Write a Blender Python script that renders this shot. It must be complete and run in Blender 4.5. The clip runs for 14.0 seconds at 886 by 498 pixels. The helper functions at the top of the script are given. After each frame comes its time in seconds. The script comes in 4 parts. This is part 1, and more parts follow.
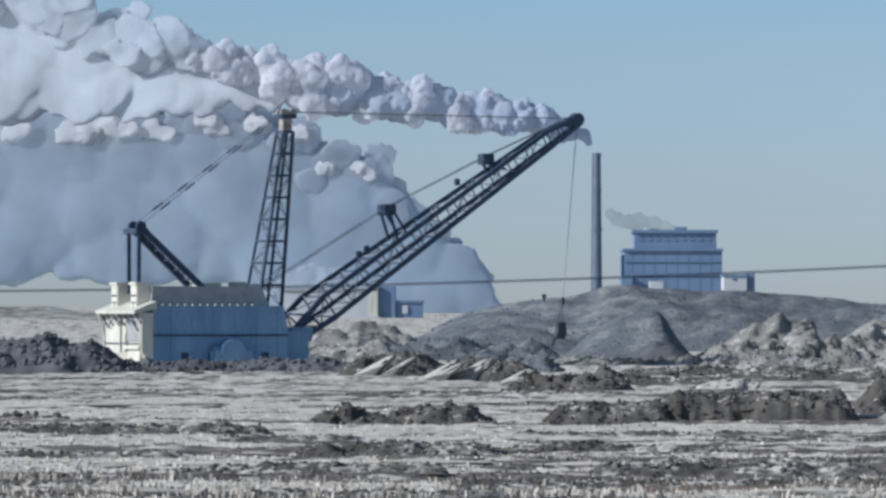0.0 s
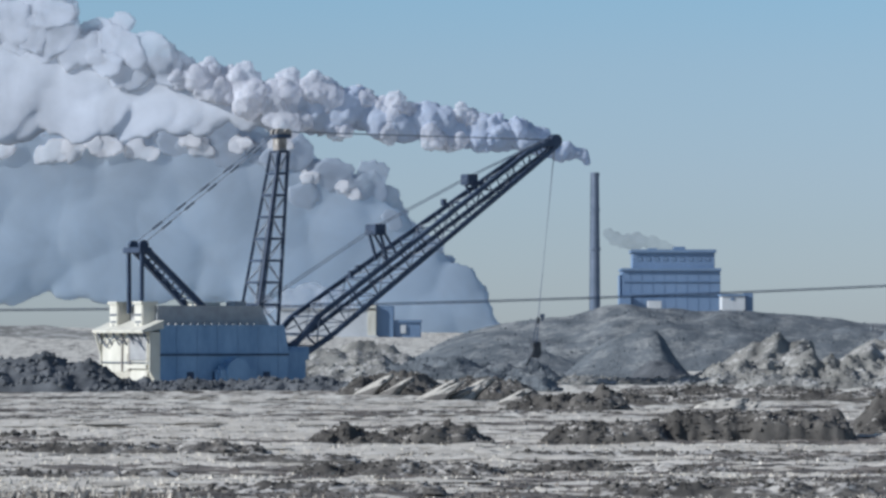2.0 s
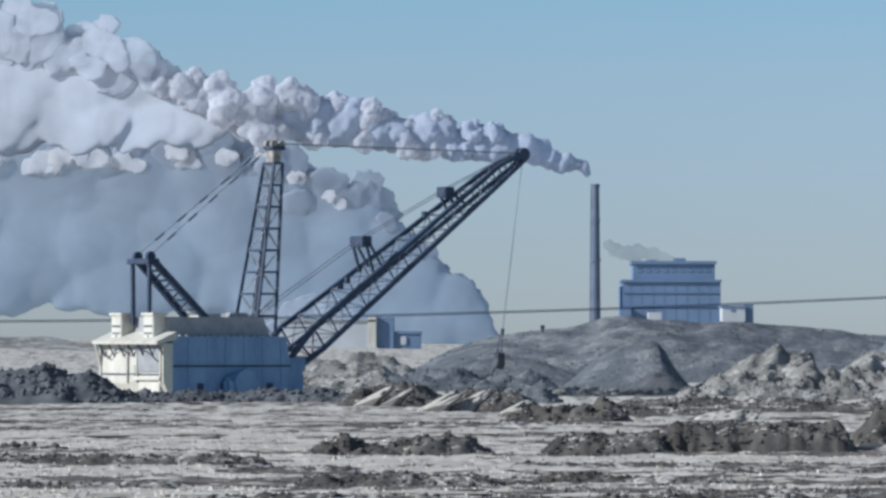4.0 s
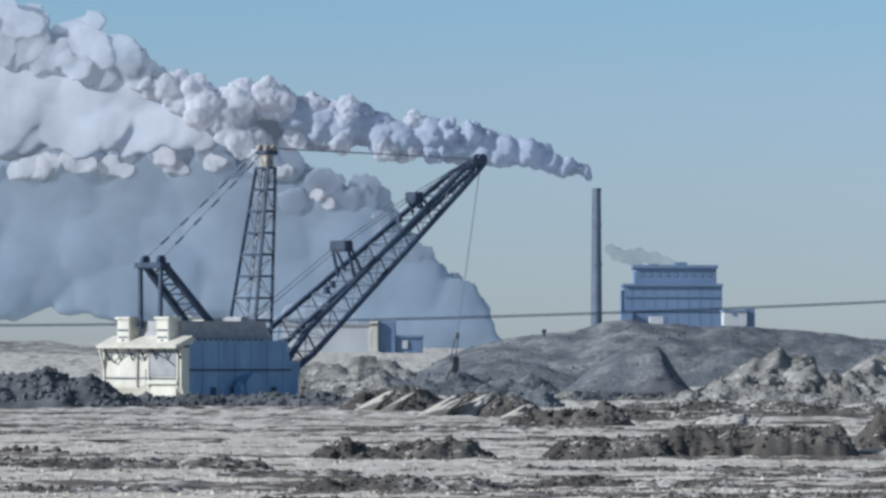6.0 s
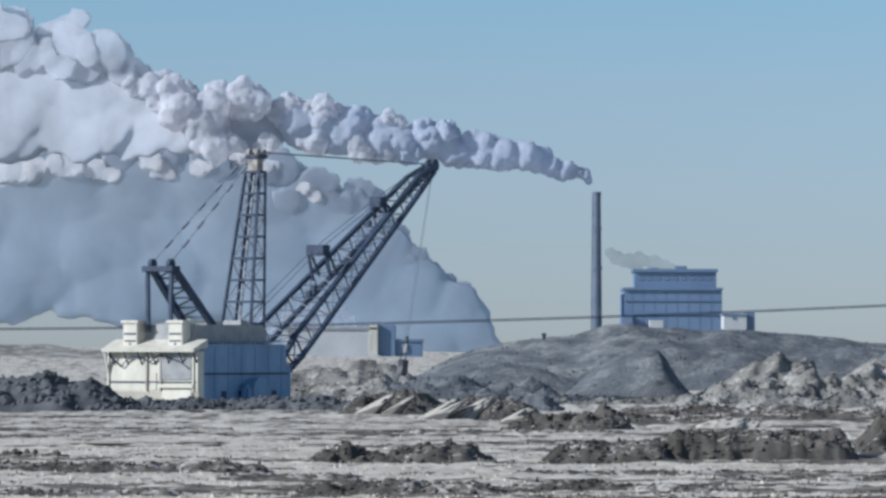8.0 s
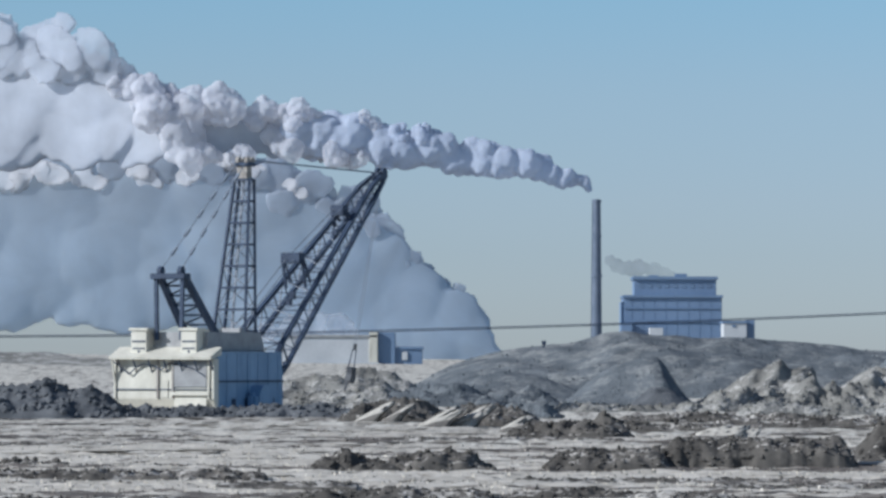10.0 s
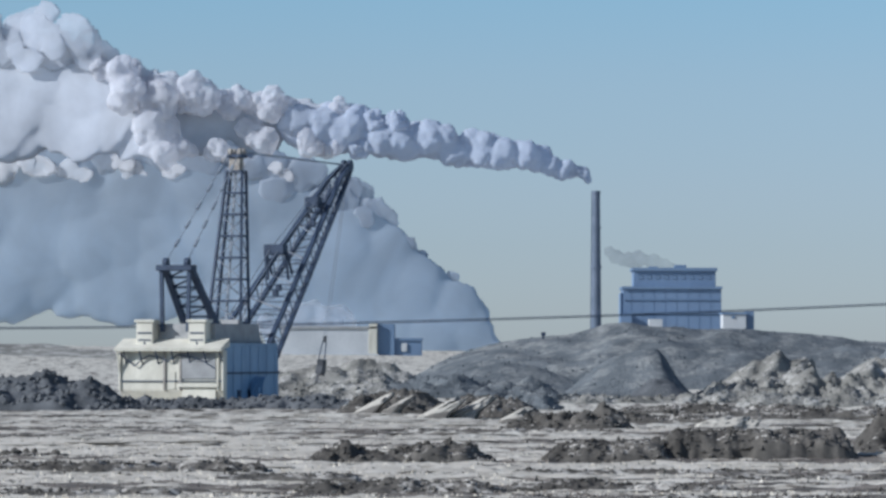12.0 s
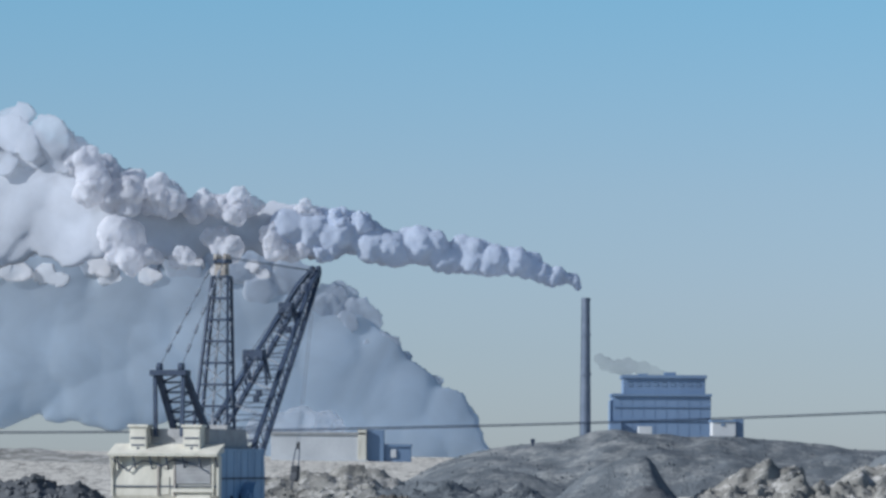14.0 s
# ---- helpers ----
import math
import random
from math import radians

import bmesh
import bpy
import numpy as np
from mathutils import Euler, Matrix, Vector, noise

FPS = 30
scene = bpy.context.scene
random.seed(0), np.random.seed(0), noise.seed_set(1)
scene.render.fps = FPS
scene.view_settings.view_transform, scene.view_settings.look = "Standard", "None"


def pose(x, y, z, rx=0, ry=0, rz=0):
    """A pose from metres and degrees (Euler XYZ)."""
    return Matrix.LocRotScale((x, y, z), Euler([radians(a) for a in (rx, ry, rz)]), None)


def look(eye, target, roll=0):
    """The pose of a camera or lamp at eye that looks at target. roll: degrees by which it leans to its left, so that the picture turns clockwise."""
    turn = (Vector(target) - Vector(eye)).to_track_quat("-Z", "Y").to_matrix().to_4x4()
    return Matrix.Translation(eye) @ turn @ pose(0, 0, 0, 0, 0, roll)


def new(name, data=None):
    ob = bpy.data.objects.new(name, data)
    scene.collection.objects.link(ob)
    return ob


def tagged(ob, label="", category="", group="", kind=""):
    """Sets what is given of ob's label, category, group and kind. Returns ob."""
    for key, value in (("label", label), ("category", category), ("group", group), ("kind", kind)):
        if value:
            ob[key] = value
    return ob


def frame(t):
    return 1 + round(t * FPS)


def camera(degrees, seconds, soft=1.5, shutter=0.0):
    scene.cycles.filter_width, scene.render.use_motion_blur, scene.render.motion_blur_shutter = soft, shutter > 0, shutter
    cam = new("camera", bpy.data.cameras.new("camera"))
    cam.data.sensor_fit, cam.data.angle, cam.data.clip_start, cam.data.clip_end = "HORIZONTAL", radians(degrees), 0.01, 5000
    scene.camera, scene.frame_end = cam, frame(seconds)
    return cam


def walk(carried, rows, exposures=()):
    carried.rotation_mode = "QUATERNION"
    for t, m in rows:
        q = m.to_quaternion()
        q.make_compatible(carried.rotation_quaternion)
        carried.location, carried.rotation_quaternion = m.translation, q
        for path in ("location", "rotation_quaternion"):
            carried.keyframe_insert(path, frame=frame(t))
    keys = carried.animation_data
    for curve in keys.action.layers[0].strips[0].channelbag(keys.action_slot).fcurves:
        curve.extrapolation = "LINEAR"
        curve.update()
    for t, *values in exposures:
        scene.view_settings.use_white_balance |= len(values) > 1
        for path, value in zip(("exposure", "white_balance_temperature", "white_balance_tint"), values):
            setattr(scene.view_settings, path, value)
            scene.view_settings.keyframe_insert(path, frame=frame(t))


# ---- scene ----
U = 7.3          # drawing units of the excavator per metre
F = 7849.0       # bearings are counted in steps of 1/F
EYE = 14.1       # the camera's height above the field
HZ = 551.4       # the horizon on the scale of heights used by at()
PIVOT = (-57.7, 1075.0)

cam = camera(11.41, 14.0, soft=2.9)


def aim(dx, dy, roll):
    """The camera's pose, turned by dx sideways and dy upwards from its first aim."""
    return look((0, 0, EYE), (-dx / F * 1000, 1000, EYE + (110.4 + dy) / F * 1000), roll)


TILT = [
    (0, 0, 0, 0), (0.5, -1.5, -20.8, 0.02), (1, -2.7, -15.2, 0), (1.5, -3, 22.4, 0.05), (2, -3, 34.5, 0.04),
    (2.5, -1.7, 46.7, 0.06), (3, -3.1, 49.6, 0.07), (5.5, -1.4, 62.8, 0.03), (6, 0.2, 61.9, 0.06),
    (6.5, 0.1, 75.7, 0.06), (7, 1.6, 80.3, 0.06), (7.5, 1.3, 71.7, 0.04), (8, 0, 68.5, 0.08),
    (10.5, -0.2, 83.5, 0.09), (11, -1, 81.7, 0.08), (11.5, -1.3, 79.9, 0.05), (12, -1.3, 66.8, 0.05),
    (12.5, -1.5, 54.4, 0.03), (13, 3.3, 2.7, 0), (13.5, 6.3, -11.9, 0.43), (13.8, -22, 155, 0.36),
    (14, -18.4, 255.1, 0.31)]
walk(cam, [(t, aim(dx, dy, r)) for t, dx, dy, r in TILT], [(0, 0.06, 5330, 9.5), (14, 0.06, 5330, 9.5)])

# ---- light ----
SUN_EL, SUN_AZ = 28.0, 198.0      # degrees; azimuth counter-clockwise from +x
sky = bpy.data.worlds.new("sky")
scene.world = sky
sky.use_nodes = True
nt = sky.node_tree
st = nt.nodes.new("ShaderNodeTexSky")
st.sky_type = "NISHITA"
st.sun_disc = False
st.sun_elevation = radians(SUN_EL)
st.sun_rotation = radians(90 - SUN_AZ)
st.altitude = 600
st.air_density, st.dust_density, st.ozone_density = 0.72, 0.3, 2.6
hs = nt.nodes.new("ShaderNodeHueSaturation")       # winter haze pales the sky
hs.inputs["Saturation"].default_value = 0.66
hs.inputs["Hue"].default_value = 0.499
nt.links.new(st.outputs[0], hs.inputs["Color"])
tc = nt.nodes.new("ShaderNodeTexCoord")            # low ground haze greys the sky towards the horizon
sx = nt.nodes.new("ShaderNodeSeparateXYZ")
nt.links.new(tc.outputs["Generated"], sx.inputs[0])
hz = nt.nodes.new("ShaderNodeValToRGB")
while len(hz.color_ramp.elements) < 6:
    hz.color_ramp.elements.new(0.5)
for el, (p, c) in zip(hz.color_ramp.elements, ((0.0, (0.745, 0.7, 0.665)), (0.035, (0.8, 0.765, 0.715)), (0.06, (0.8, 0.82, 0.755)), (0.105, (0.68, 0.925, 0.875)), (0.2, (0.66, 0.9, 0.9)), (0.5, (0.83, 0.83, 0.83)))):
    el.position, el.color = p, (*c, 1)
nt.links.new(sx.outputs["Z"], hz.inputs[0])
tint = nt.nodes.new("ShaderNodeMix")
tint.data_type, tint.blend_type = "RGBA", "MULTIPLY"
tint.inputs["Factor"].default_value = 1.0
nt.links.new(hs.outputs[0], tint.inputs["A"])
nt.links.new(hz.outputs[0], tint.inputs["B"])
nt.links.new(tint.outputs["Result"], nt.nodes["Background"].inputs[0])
nt.nodes["Background"].inputs[1].default_value = 0.0976
sl = bpy.data.lights.new("sun", "SUN")
sl.energy, sl.angle, sl.color = 4.8, radians(0.6), (1.0, 0.9, 0.76)
sun = new("sun", sl)
sd = Vector((math.cos(radians(SUN_AZ)) * math.cos(radians(SUN_EL)), math.sin(radians(SUN_AZ)) * math.cos(radians(SUN_EL)), math.sin(radians(SUN_EL))))
sun.matrix_world = look(sd * 300, (0, 0, 0))


# ---- materials ----
def mat(name, c1, c2, rough=0.8, scale=0.4, fine=6.0, bump=0.3, metal=0.0, spread=0.25, stretch=(1, 1, 1), rand=0.0):
    """Two-scale stained and grained surface: c1 and c2 mixed by broad stains and by fine grain."""
    m = bpy.data.materials.new(name)
    m.use_nodes = True
    t = m.node_tree
    b = t.nodes["Principled BSDF"]
    b.inputs["Roughness"].default_value = rough
    b.inputs["Metallic"].default_value = metal
    co = t.nodes.new("ShaderNodeTexCoord")
    mp = t.nodes.new("ShaderNodeMapping")
    mp.inputs["Scale"].default_value = stretch
    t.links.new(co.outputs["Object"], mp.inputs[0])
    n1 = t.nodes.new("ShaderNodeTexNoise")
    n1.inputs["Scale"].default_value = scale
    n1.inputs["Detail"].default_value = 6
    n2 = t.nodes.new("ShaderNodeTexNoise")
    n2.inputs["Scale"].default_value = fine
    n2.inputs["Detail"].default_value = 4
    for n in (n1, n2):
        t.links.new(mp.outputs[0], n.inputs["Vector"])
    ad = t.nodes.new("ShaderNodeMath")
    ad.operation = "MULTIPLY_ADD"
    ad.inputs[1].default_value = 0.45
    t.links.new(n2.outputs["Fac"], ad.inputs[0])
    t.links.new(n1.outputs["Fac"], ad.inputs[2])
    rp = t.nodes.new("ShaderNodeValToRGB")
    rp.color_ramp.elements[0].position = 0.72 - spread
    rp.color_ramp.elements[1].position = 0.72 + spread
    rp.color_ramp.elements[0].color = (*c1, 1)
    rp.color_ramp.elements[1].color = (*c2, 1)
    t.links.new(ad.outputs[0], rp.inputs[0])
    out = rp.outputs[0]
    if rand:
        oi = t.nodes.new("ShaderNodeObjectInfo")
        hs = t.nodes.new("ShaderNodeHueSaturation")
        mr = t.nodes.new("ShaderNodeMapRange")
        mr.inputs["To Min"].default_value, mr.inputs["To Max"].default_value = 1 - rand, 1 + rand
        t.links.new(oi.outputs["Random"], mr.inputs["Value"])
        t.links.new(mr.outputs[0], hs.inputs["Value"])
        t.links.new(out, hs.inputs["Color"])
        out = hs.outputs[0]
    t.links.new(out, b.inputs["Base Color"])
    bp = t.nodes.new("ShaderNodeBump")
    bp.inputs["Strength"].default_value = bump
    bp.inputs["Distance"].default_value = 0.1
    t.links.new(ad.outputs[0], bp.inputs["Height"])
    t.links.new(bp.outputs[0], b.inputs["Normal"])
    return m


def earth(name, soil1, soil2, frost1, frost2, level, width=0.12, scale=0.05, stretch=(1, 1, 1), steep=0.75, fine=0.9, rough=0.3):
    """Bare soil with frosted grass lying on its flatter parts."""
    m = mat(name, soil1, soil2, 0.95, 0.12, 1.3, 0.6)
    t = m.node_tree
    b = t.nodes["Principled BSDF"]
    b.inputs["Specular IOR Level"].default_value = 0.1
    soil = b.inputs["Base Color"].links[0].from_socket
    b.inputs["Normal"].links[0].from_node.inputs["Distance"].default_value = rough
    co = t.nodes.new("ShaderNodeTexCoord")
    mp = t.nodes.new("ShaderNodeMapping")
    mp.inputs["Scale"].default_value = stretch
    t.links.new(co.outputs["Object"], mp.inputs[0])
    n1 = t.nodes.new("ShaderNodeTexNoise")
    n1.inputs["Scale"].default_value, n1.inputs["Detail"].default_value, n1.inputs["Roughness"].default_value = scale, 8, 0.62
    n2 = t.nodes.new("ShaderNodeTexNoise")
    n2.inputs["Scale"].default_value, n2.inputs["Detail"].default_value = fine, 5
    t.links.new(mp.outputs[0], n1.inputs["Vector"])
    t.links.new(mp.outputs[0], n2.inputs["Vector"])
    ge = t.nodes.new("ShaderNodeNewGeometry")
    se = t.nodes.new("ShaderNodeSeparateXYZ")
    t.links.new(ge.outputs["True Normal"], se.inputs[0])
    flat = t.nodes.new("ShaderNodeMapRange")
    flat.inputs["From Min"].default_value, flat.inputs["From Max"].default_value = steep - 0.12, steep + 0.12
    flat.inputs["To Min"].default_value, flat.inputs["To Max"].default_value = -0.35, 0.0
    t.links.new(se.outputs["Z"], flat.inputs["Value"])
    ad = t.nodes.new("ShaderNodeMath")
    t.links.new(n1.outputs["Fac"], ad.inputs[0])
    t.links.new(flat.outputs[0], ad.inputs[1])
    ad2 = t.nodes.new("ShaderNodeMath")
    ad2.operation = "MULTIPLY_ADD"
    ad2.inputs[1].default_value = 0.3
    t.links.new(n2.outputs["Fac"], ad2.inputs[0])
    t.links.new(ad.outputs[0], ad2.inputs[2])
    mr = t.nodes.new("ShaderNodeMapRange")
    mr.inputs["From Min"].default_value, mr.inputs["From Max"].default_value = level + 0.15 - width, level + 0.15 + width
    t.links.new(ad2.outputs[0], mr.inputs["Value"])
    fr = t.nodes.new("ShaderNodeValToRGB")
    fr.color_ramp.elements[0].position, fr.color_ramp.elements[1].position = 0.3, 0.7
    fr.color_ramp.elements[0].color, fr.color_ramp.elements[1].color = (*frost1, 1), (*frost2, 1)
    t.links.new(n2.outputs["Fac"], fr.inputs[0])
    mx = t.nodes.new("ShaderNodeMix")
    mx.data_type = "RGBA"
    t.links.new(mr.outputs[0], mx.inputs["Factor"])
    t.links.new(soil, mx.inputs["A"])
    t.links.new(fr.outputs[0], mx.inputs["B"])
    t.links.new(mx.outputs["Result"], b.inputs["Base Color"])
    return m


def steam(name, thin=0.0, soak=0.4, grain=0.03, colour=(0.9, 0.93, 1.0), vary=0.1, calm=0.45, side=(0.1, -0.9, 0.4), mottle=0.14):
    """Vapour: soak is the share of light that passes on through it, thin how far one sees through it, calm how far its
    normals are turned from its relief towards side, which draws it lit or shaded.
    """
    m = bpy.data.materials.new(name)
    m.use_nodes = True
    t = m.node_tree
    t.nodes.remove(t.nodes["Principled BSDF"])
    df = t.nodes.new("ShaderNodeBsdfDiffuse")
    tl = t.nodes.new("ShaderNodeBsdfTranslucent")
    m1 = t.nodes.new("ShaderNodeMixShader")
    m1.inputs[0].default_value = soak
    tc = t.nodes.new("ShaderNodeTexCoord")               # denser and thinner vapour
    nz = t.nodes.new("ShaderNodeTexNoise")
    nz.inputs["Scale"].default_value, nz.inputs["Detail"].default_value, nz.inputs["Distortion"].default_value = 0.016, 7, 0.6
    t.links.new(tc.outputs["Object"], nz.inputs["Vector"])
    cr = t.nodes.new("ShaderNodeValToRGB")
    for el, p, f in zip(cr.color_ramp.elements, (0.36, 0.64), (1 - mottle, 1.0)):
        el.position, el.color = p, (*(min(1.0, c * f) for c in colour), 1)
    t.links.new(nz.outputs["Fac"], cr.inputs[0])
    for k, nd in enumerate((df, tl)):
        t.links.new(cr.outputs[0], nd.inputs["Color"])
        t.links.new(nd.outputs[0], m1.inputs[1 + k])
    ge = t.nodes.new("ShaderNodeNewGeometry")
    mv = t.nodes.new("ShaderNodeMix")
    mv.data_type = "VECTOR"
    mv.inputs["Factor"].default_value = calm
    vin = [i for i in mv.inputs if i.type == "VECTOR"]
    t.links.new(ge.outputs["Normal"], vin[-2])
    vin[-1].default_value = side
    nm = t.nodes.new("ShaderNodeVectorMath")
    nm.operation = "NORMALIZE"
    t.links.new([o for o in mv.outputs if o.type == "VECTOR"][-1], nm.inputs[0])
    t.links.new(nm.outputs[0], df.inputs["Normal"])
    out = m1.outputs[0]
    if thin:
        tp = t.nodes.new("ShaderNodeBsdfTransparent")
        n = t.nodes.new("ShaderNodeTexNoise")
        co = t.nodes.new("ShaderNodeTexCoord")
        t.links.new(co.outputs["Object"], n.inputs["Vector"])
        n.inputs["Scale"].default_value, n.inputs["Detail"].default_value = grain, 5
        mr = t.nodes.new("ShaderNodeMapRange")
        mr.inputs["From Min"].default_value, mr.inputs["From Max"].default_value = 0.3, 0.7
        mr.inputs["To Min"].default_value, mr.inputs["To Max"].default_value = max(0, thin - vary), min(1, thin + vary)
        t.links.new(n.outputs["Fac"], mr.inputs["Value"])
        m2 = t.nodes.new("ShaderNodeMixShader")
        t.links.new(mr.outputs[0], m2.inputs[0])
        t.links.new(out, m2.inputs[1])
        t.links.new(tp.outputs[0], m2.inputs[2])
        out = m2.outputs[0]
    t.links.new(out, t.nodes["Material Output"].inputs[0])
    return m


M_FIELD = earth("frosted_field", (0.1, 0.088, 0.078), (0.22, 0.195, 0.175), (0.47, 0.44, 0.385), (0.68, 0.645, 0.57), 0.43, 0.06, 0.22, (1, 0.2, 1), 0.85)
M_SOIL = earth("dark_soil", (0.052, 0.048, 0.043), (0.155, 0.143, 0.128), (0.4, 0.37, 0.33), (0.6, 0.57, 0.52), 0.56, 0.07, 0.35, steep=0.74)
M_RUBBLE = earth("pit_rubble", (0.065, 0.069, 0.075), (0.16, 0.166, 0.175), (0.28, 0.28, 0.28), (0.4, 0.4, 0.39), 0.6, 0.08, 0.3, steep=0.85)
M_PALE = earth("frosted_soil", (0.09, 0.083, 0.075), (0.22, 0.205, 0.185), (0.4, 0.37, 0.32), (0.56, 0.53, 0.47), 0.36, 0.06, 0.2, steep=0.4)
M_SPOIL = earth("grey_spoil", (0.092, 0.103, 0.113), (0.18, 0.195, 0.207), (0.2, 0.208, 0.208), (0.29, 0.295, 0.29), 0.55, 0.07, 0.09, steep=0.74, fine=0.5, rough=2.0)
M_TAN = earth("tan_spoil", (0.15, 0.146, 0.132), (0.3, 0.29, 0.265), (0.4, 0.388, 0.36), (0.5, 0.485, 0.455), 0.55, 0.09, 0.14, steep=0.7, fine=1.0, rough=1.2)
M_GRASS = mat("frosted_grass", (0.45, 0.41, 0.345), (0.66, 0.61, 0.53), 0.9, 0.2, 2.0, 0.0)
M_WEED = mat("dry_weed", (0.07, 0.06, 0.052), (0.22, 0.19, 0.16), 0.9, 0.2, 2.0, 0.0)
M_REED = mat("tan_reed", (0.22, 0.19, 0.155), (0.58, 0.53, 0.46), 0.9, 0.2, 2.0, 0.0)
M_TRACK = earth("brown_track", (0.12, 0.092, 0.07), (0.23, 0.18, 0.14), (0.34, 0.3, 0.25), (0.44, 0.4, 0.34), 0.62, 0.08, 0.5)
M_IRON = mat("worn_iron", (0.024, 0.028, 0.036), (0.06, 0.066, 0.078), 0.6, 0.6, 4.0, 0.2)
for m in (M_GRASS, M_WEED, M_REED):
    t = m.node_tree
    ge = t.nodes.new("ShaderNodeNewGeometry")
    t.links.new(ge.outputs["Random Per Island"], [n for n in t.nodes if n.type == "VALTORGB"][0].inputs[0])
    r = [n for n in t.nodes if n.type == "VALTORGB"][0].color_ramp
    r.elements[0].position, r.elements[1].position = 0.0, 1.0
M_CREAM = mat("cream_paint", (0.5, 0.475, 0.4), (0.7, 0.67, 0.575), 0.55, 0.3, 3.0, 0.1, stretch=(1, 1, 0.3))
# blue-grey set from the shaded look of these sides, shade included
M_BLUE = mat("machine_blue_grey", (0.14, 0.24, 0.385), (0.23, 0.35, 0.51), 0.5, 0.25, 2.5, 0.1, stretch=(1, 1, 0.25))
M_ROOF = mat("weathered_roof", (0.26, 0.26, 0.26), (0.42, 0.42, 0.42), 0.8, 0.3, 2.5, 0.2)
# the steel's blue cast is distance haze mixed into its colour
M_STEEL = mat("dark_steel", (0.019, 0.031, 0.06), (0.048, 0.072, 0.125), 0.7, 0.3, 3.0, 0.2, 0.0)
# paler than the chords: sunlight on the lacing, put into its colour
M_LACE = mat("sunlit_lacing", (0.13, 0.15, 0.19), (0.28, 0.3, 0.34), 0.7, 0.4, 3.0, 0.1)
M_RUST = mat("rusty_steel", (0.17, 0.145, 0.125), (0.46, 0.43, 0.39), 0.75, 0.6, 4.0, 0.2)
M_ROPE = mat("wire_rope", (0.14, 0.16, 0.2), (0.24, 0.27, 0.32), 0.6, 0.5, 4.0, 0.1, 0.0)
# concrete darkened and blued by distance haze held in its base colour
M_CONC = mat("hazed_concrete", (0.1, 0.13, 0.18), (0.17, 0.2, 0.26), 0.9, 0.1, 1.0, 0.2)
# both cladding blues hold the haze and the shade of the far fronts
M_CLAD = mat("hazed_cladding", (0.145, 0.21, 0.325), (0.18, 0.255, 0.385), 0.7, 0.03, 0.5, 0.1, stretch=(1, 1, 0.4))
M_CLAD2 = mat("hazed_trim", (0.14, 0.2, 0.31), (0.165, 0.24, 0.36), 0.7, 0.05, 0.5, 0.1)
M_WHITE = mat("white_cladding", (0.44, 0.455, 0.47), (0.58, 0.59, 0.6), 0.7, 0.05, 0.6, 0.1)
# fixed normals that draw steam as shaded or as sunlit
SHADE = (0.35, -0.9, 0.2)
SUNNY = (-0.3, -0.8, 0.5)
# bluish base colours put shade and haze into white steam
M_STEAM = steam("steam", 0.1, 0.4, colour=(0.74, 0.81, 0.95), vary=0.06, calm=0.5)
M_PUFF = steam("billow_steam", 0.35, 0.35, colour=(0.89, 0.9, 0.96), calm=0.45)
M_SOFT = steam("soft_billow_steam", 0.45, 0.35, colour=(0.84, 0.88, 0.96), calm=0.85, side=(-0.1, -0.85, 0.5))
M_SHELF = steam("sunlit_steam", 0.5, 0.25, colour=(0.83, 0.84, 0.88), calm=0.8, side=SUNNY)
M_BANK = steam("shaded_bank_steam", 0.0, 0.2, colour=(0.76, 0.87, 1.0), calm=0.7, side=SHADE, mottle=0.16)
M_BPUFF = steam("shaded_billow_steam", 0.3, 0.25, colour=(0.78, 0.86, 0.98), calm=0.6, side=SHADE)
M_VEIL = steam("veil_steam", 0.75, 0.4, colour=(0.84, 0.88, 0.97), calm=0.6)
M_FAR = steam("old_steam", 0.1, 0.3, colour=(0.88, 0.91, 0.98), calm=0.85, side=(0.0, -0.85, 0.5), mottle=0.26)
M_WISP = steam("thin_smoke", 0.84, 0.4, colour=(0.3, 0.32, 0.38))


# ---- helpers for building ----
def at(x, y, d):
    """World place on the bearing x and the height angle y, d metres ahead."""
    return Vector(((x - 784) / F * d, d, EYE + (HZ - y) / F * d))


def mesh_of(bm, name, material, smooth=False):
    me = bpy.data.meshes.new(name)
    bm.to_mesh(me)
    bm.free()
    me.materials.append(material)
    if smooth:
        me.shade_smooth()
    return me


def part(name, bm, material, parent, label="", smooth=False):
    ob = new(name, mesh_of(bm, name, material, smooth))
    ob.parent = parent
    return tagged(ob, label)


def beam(bm, p, q, w, h=None, sides=4):
    """A bar from p to q, w across and h deep; round when it has more sides."""
    p, q = Vector(p), Vector(q)
    h = h or w
    d = q - p
    m = Matrix.Translation((p + q) / 2) @ d.to_track_quat("Z", "Y").to_matrix().to_4x4()
    if sides == 4:
        bmesh.ops.create_cube(bm, size=1, matrix=m @ Matrix.Diagonal((w, h, d.length, 1)))
    else:
        bmesh.ops.create_cone(bm, cap_ends=True, segments=sides, radius1=w / 2, radius2=w / 2, depth=d.length, matrix=m)
    return bm


def box(bm, a, b, bevel=0.0):
    a, b = Vector(a), Vector(b)
    r = bmesh.ops.create_cube(bm, size=1, matrix=Matrix.Translation((a + b) / 2) @ Matrix.Diagonal((*(b - a), 1)))
    if bevel:
        es = list({e for v in r["verts"] for e in v.link_edges})
        bmesh.ops.bevel(bm, geom=es, offset=bevel, segments=2, affect="EDGES")
    return bm


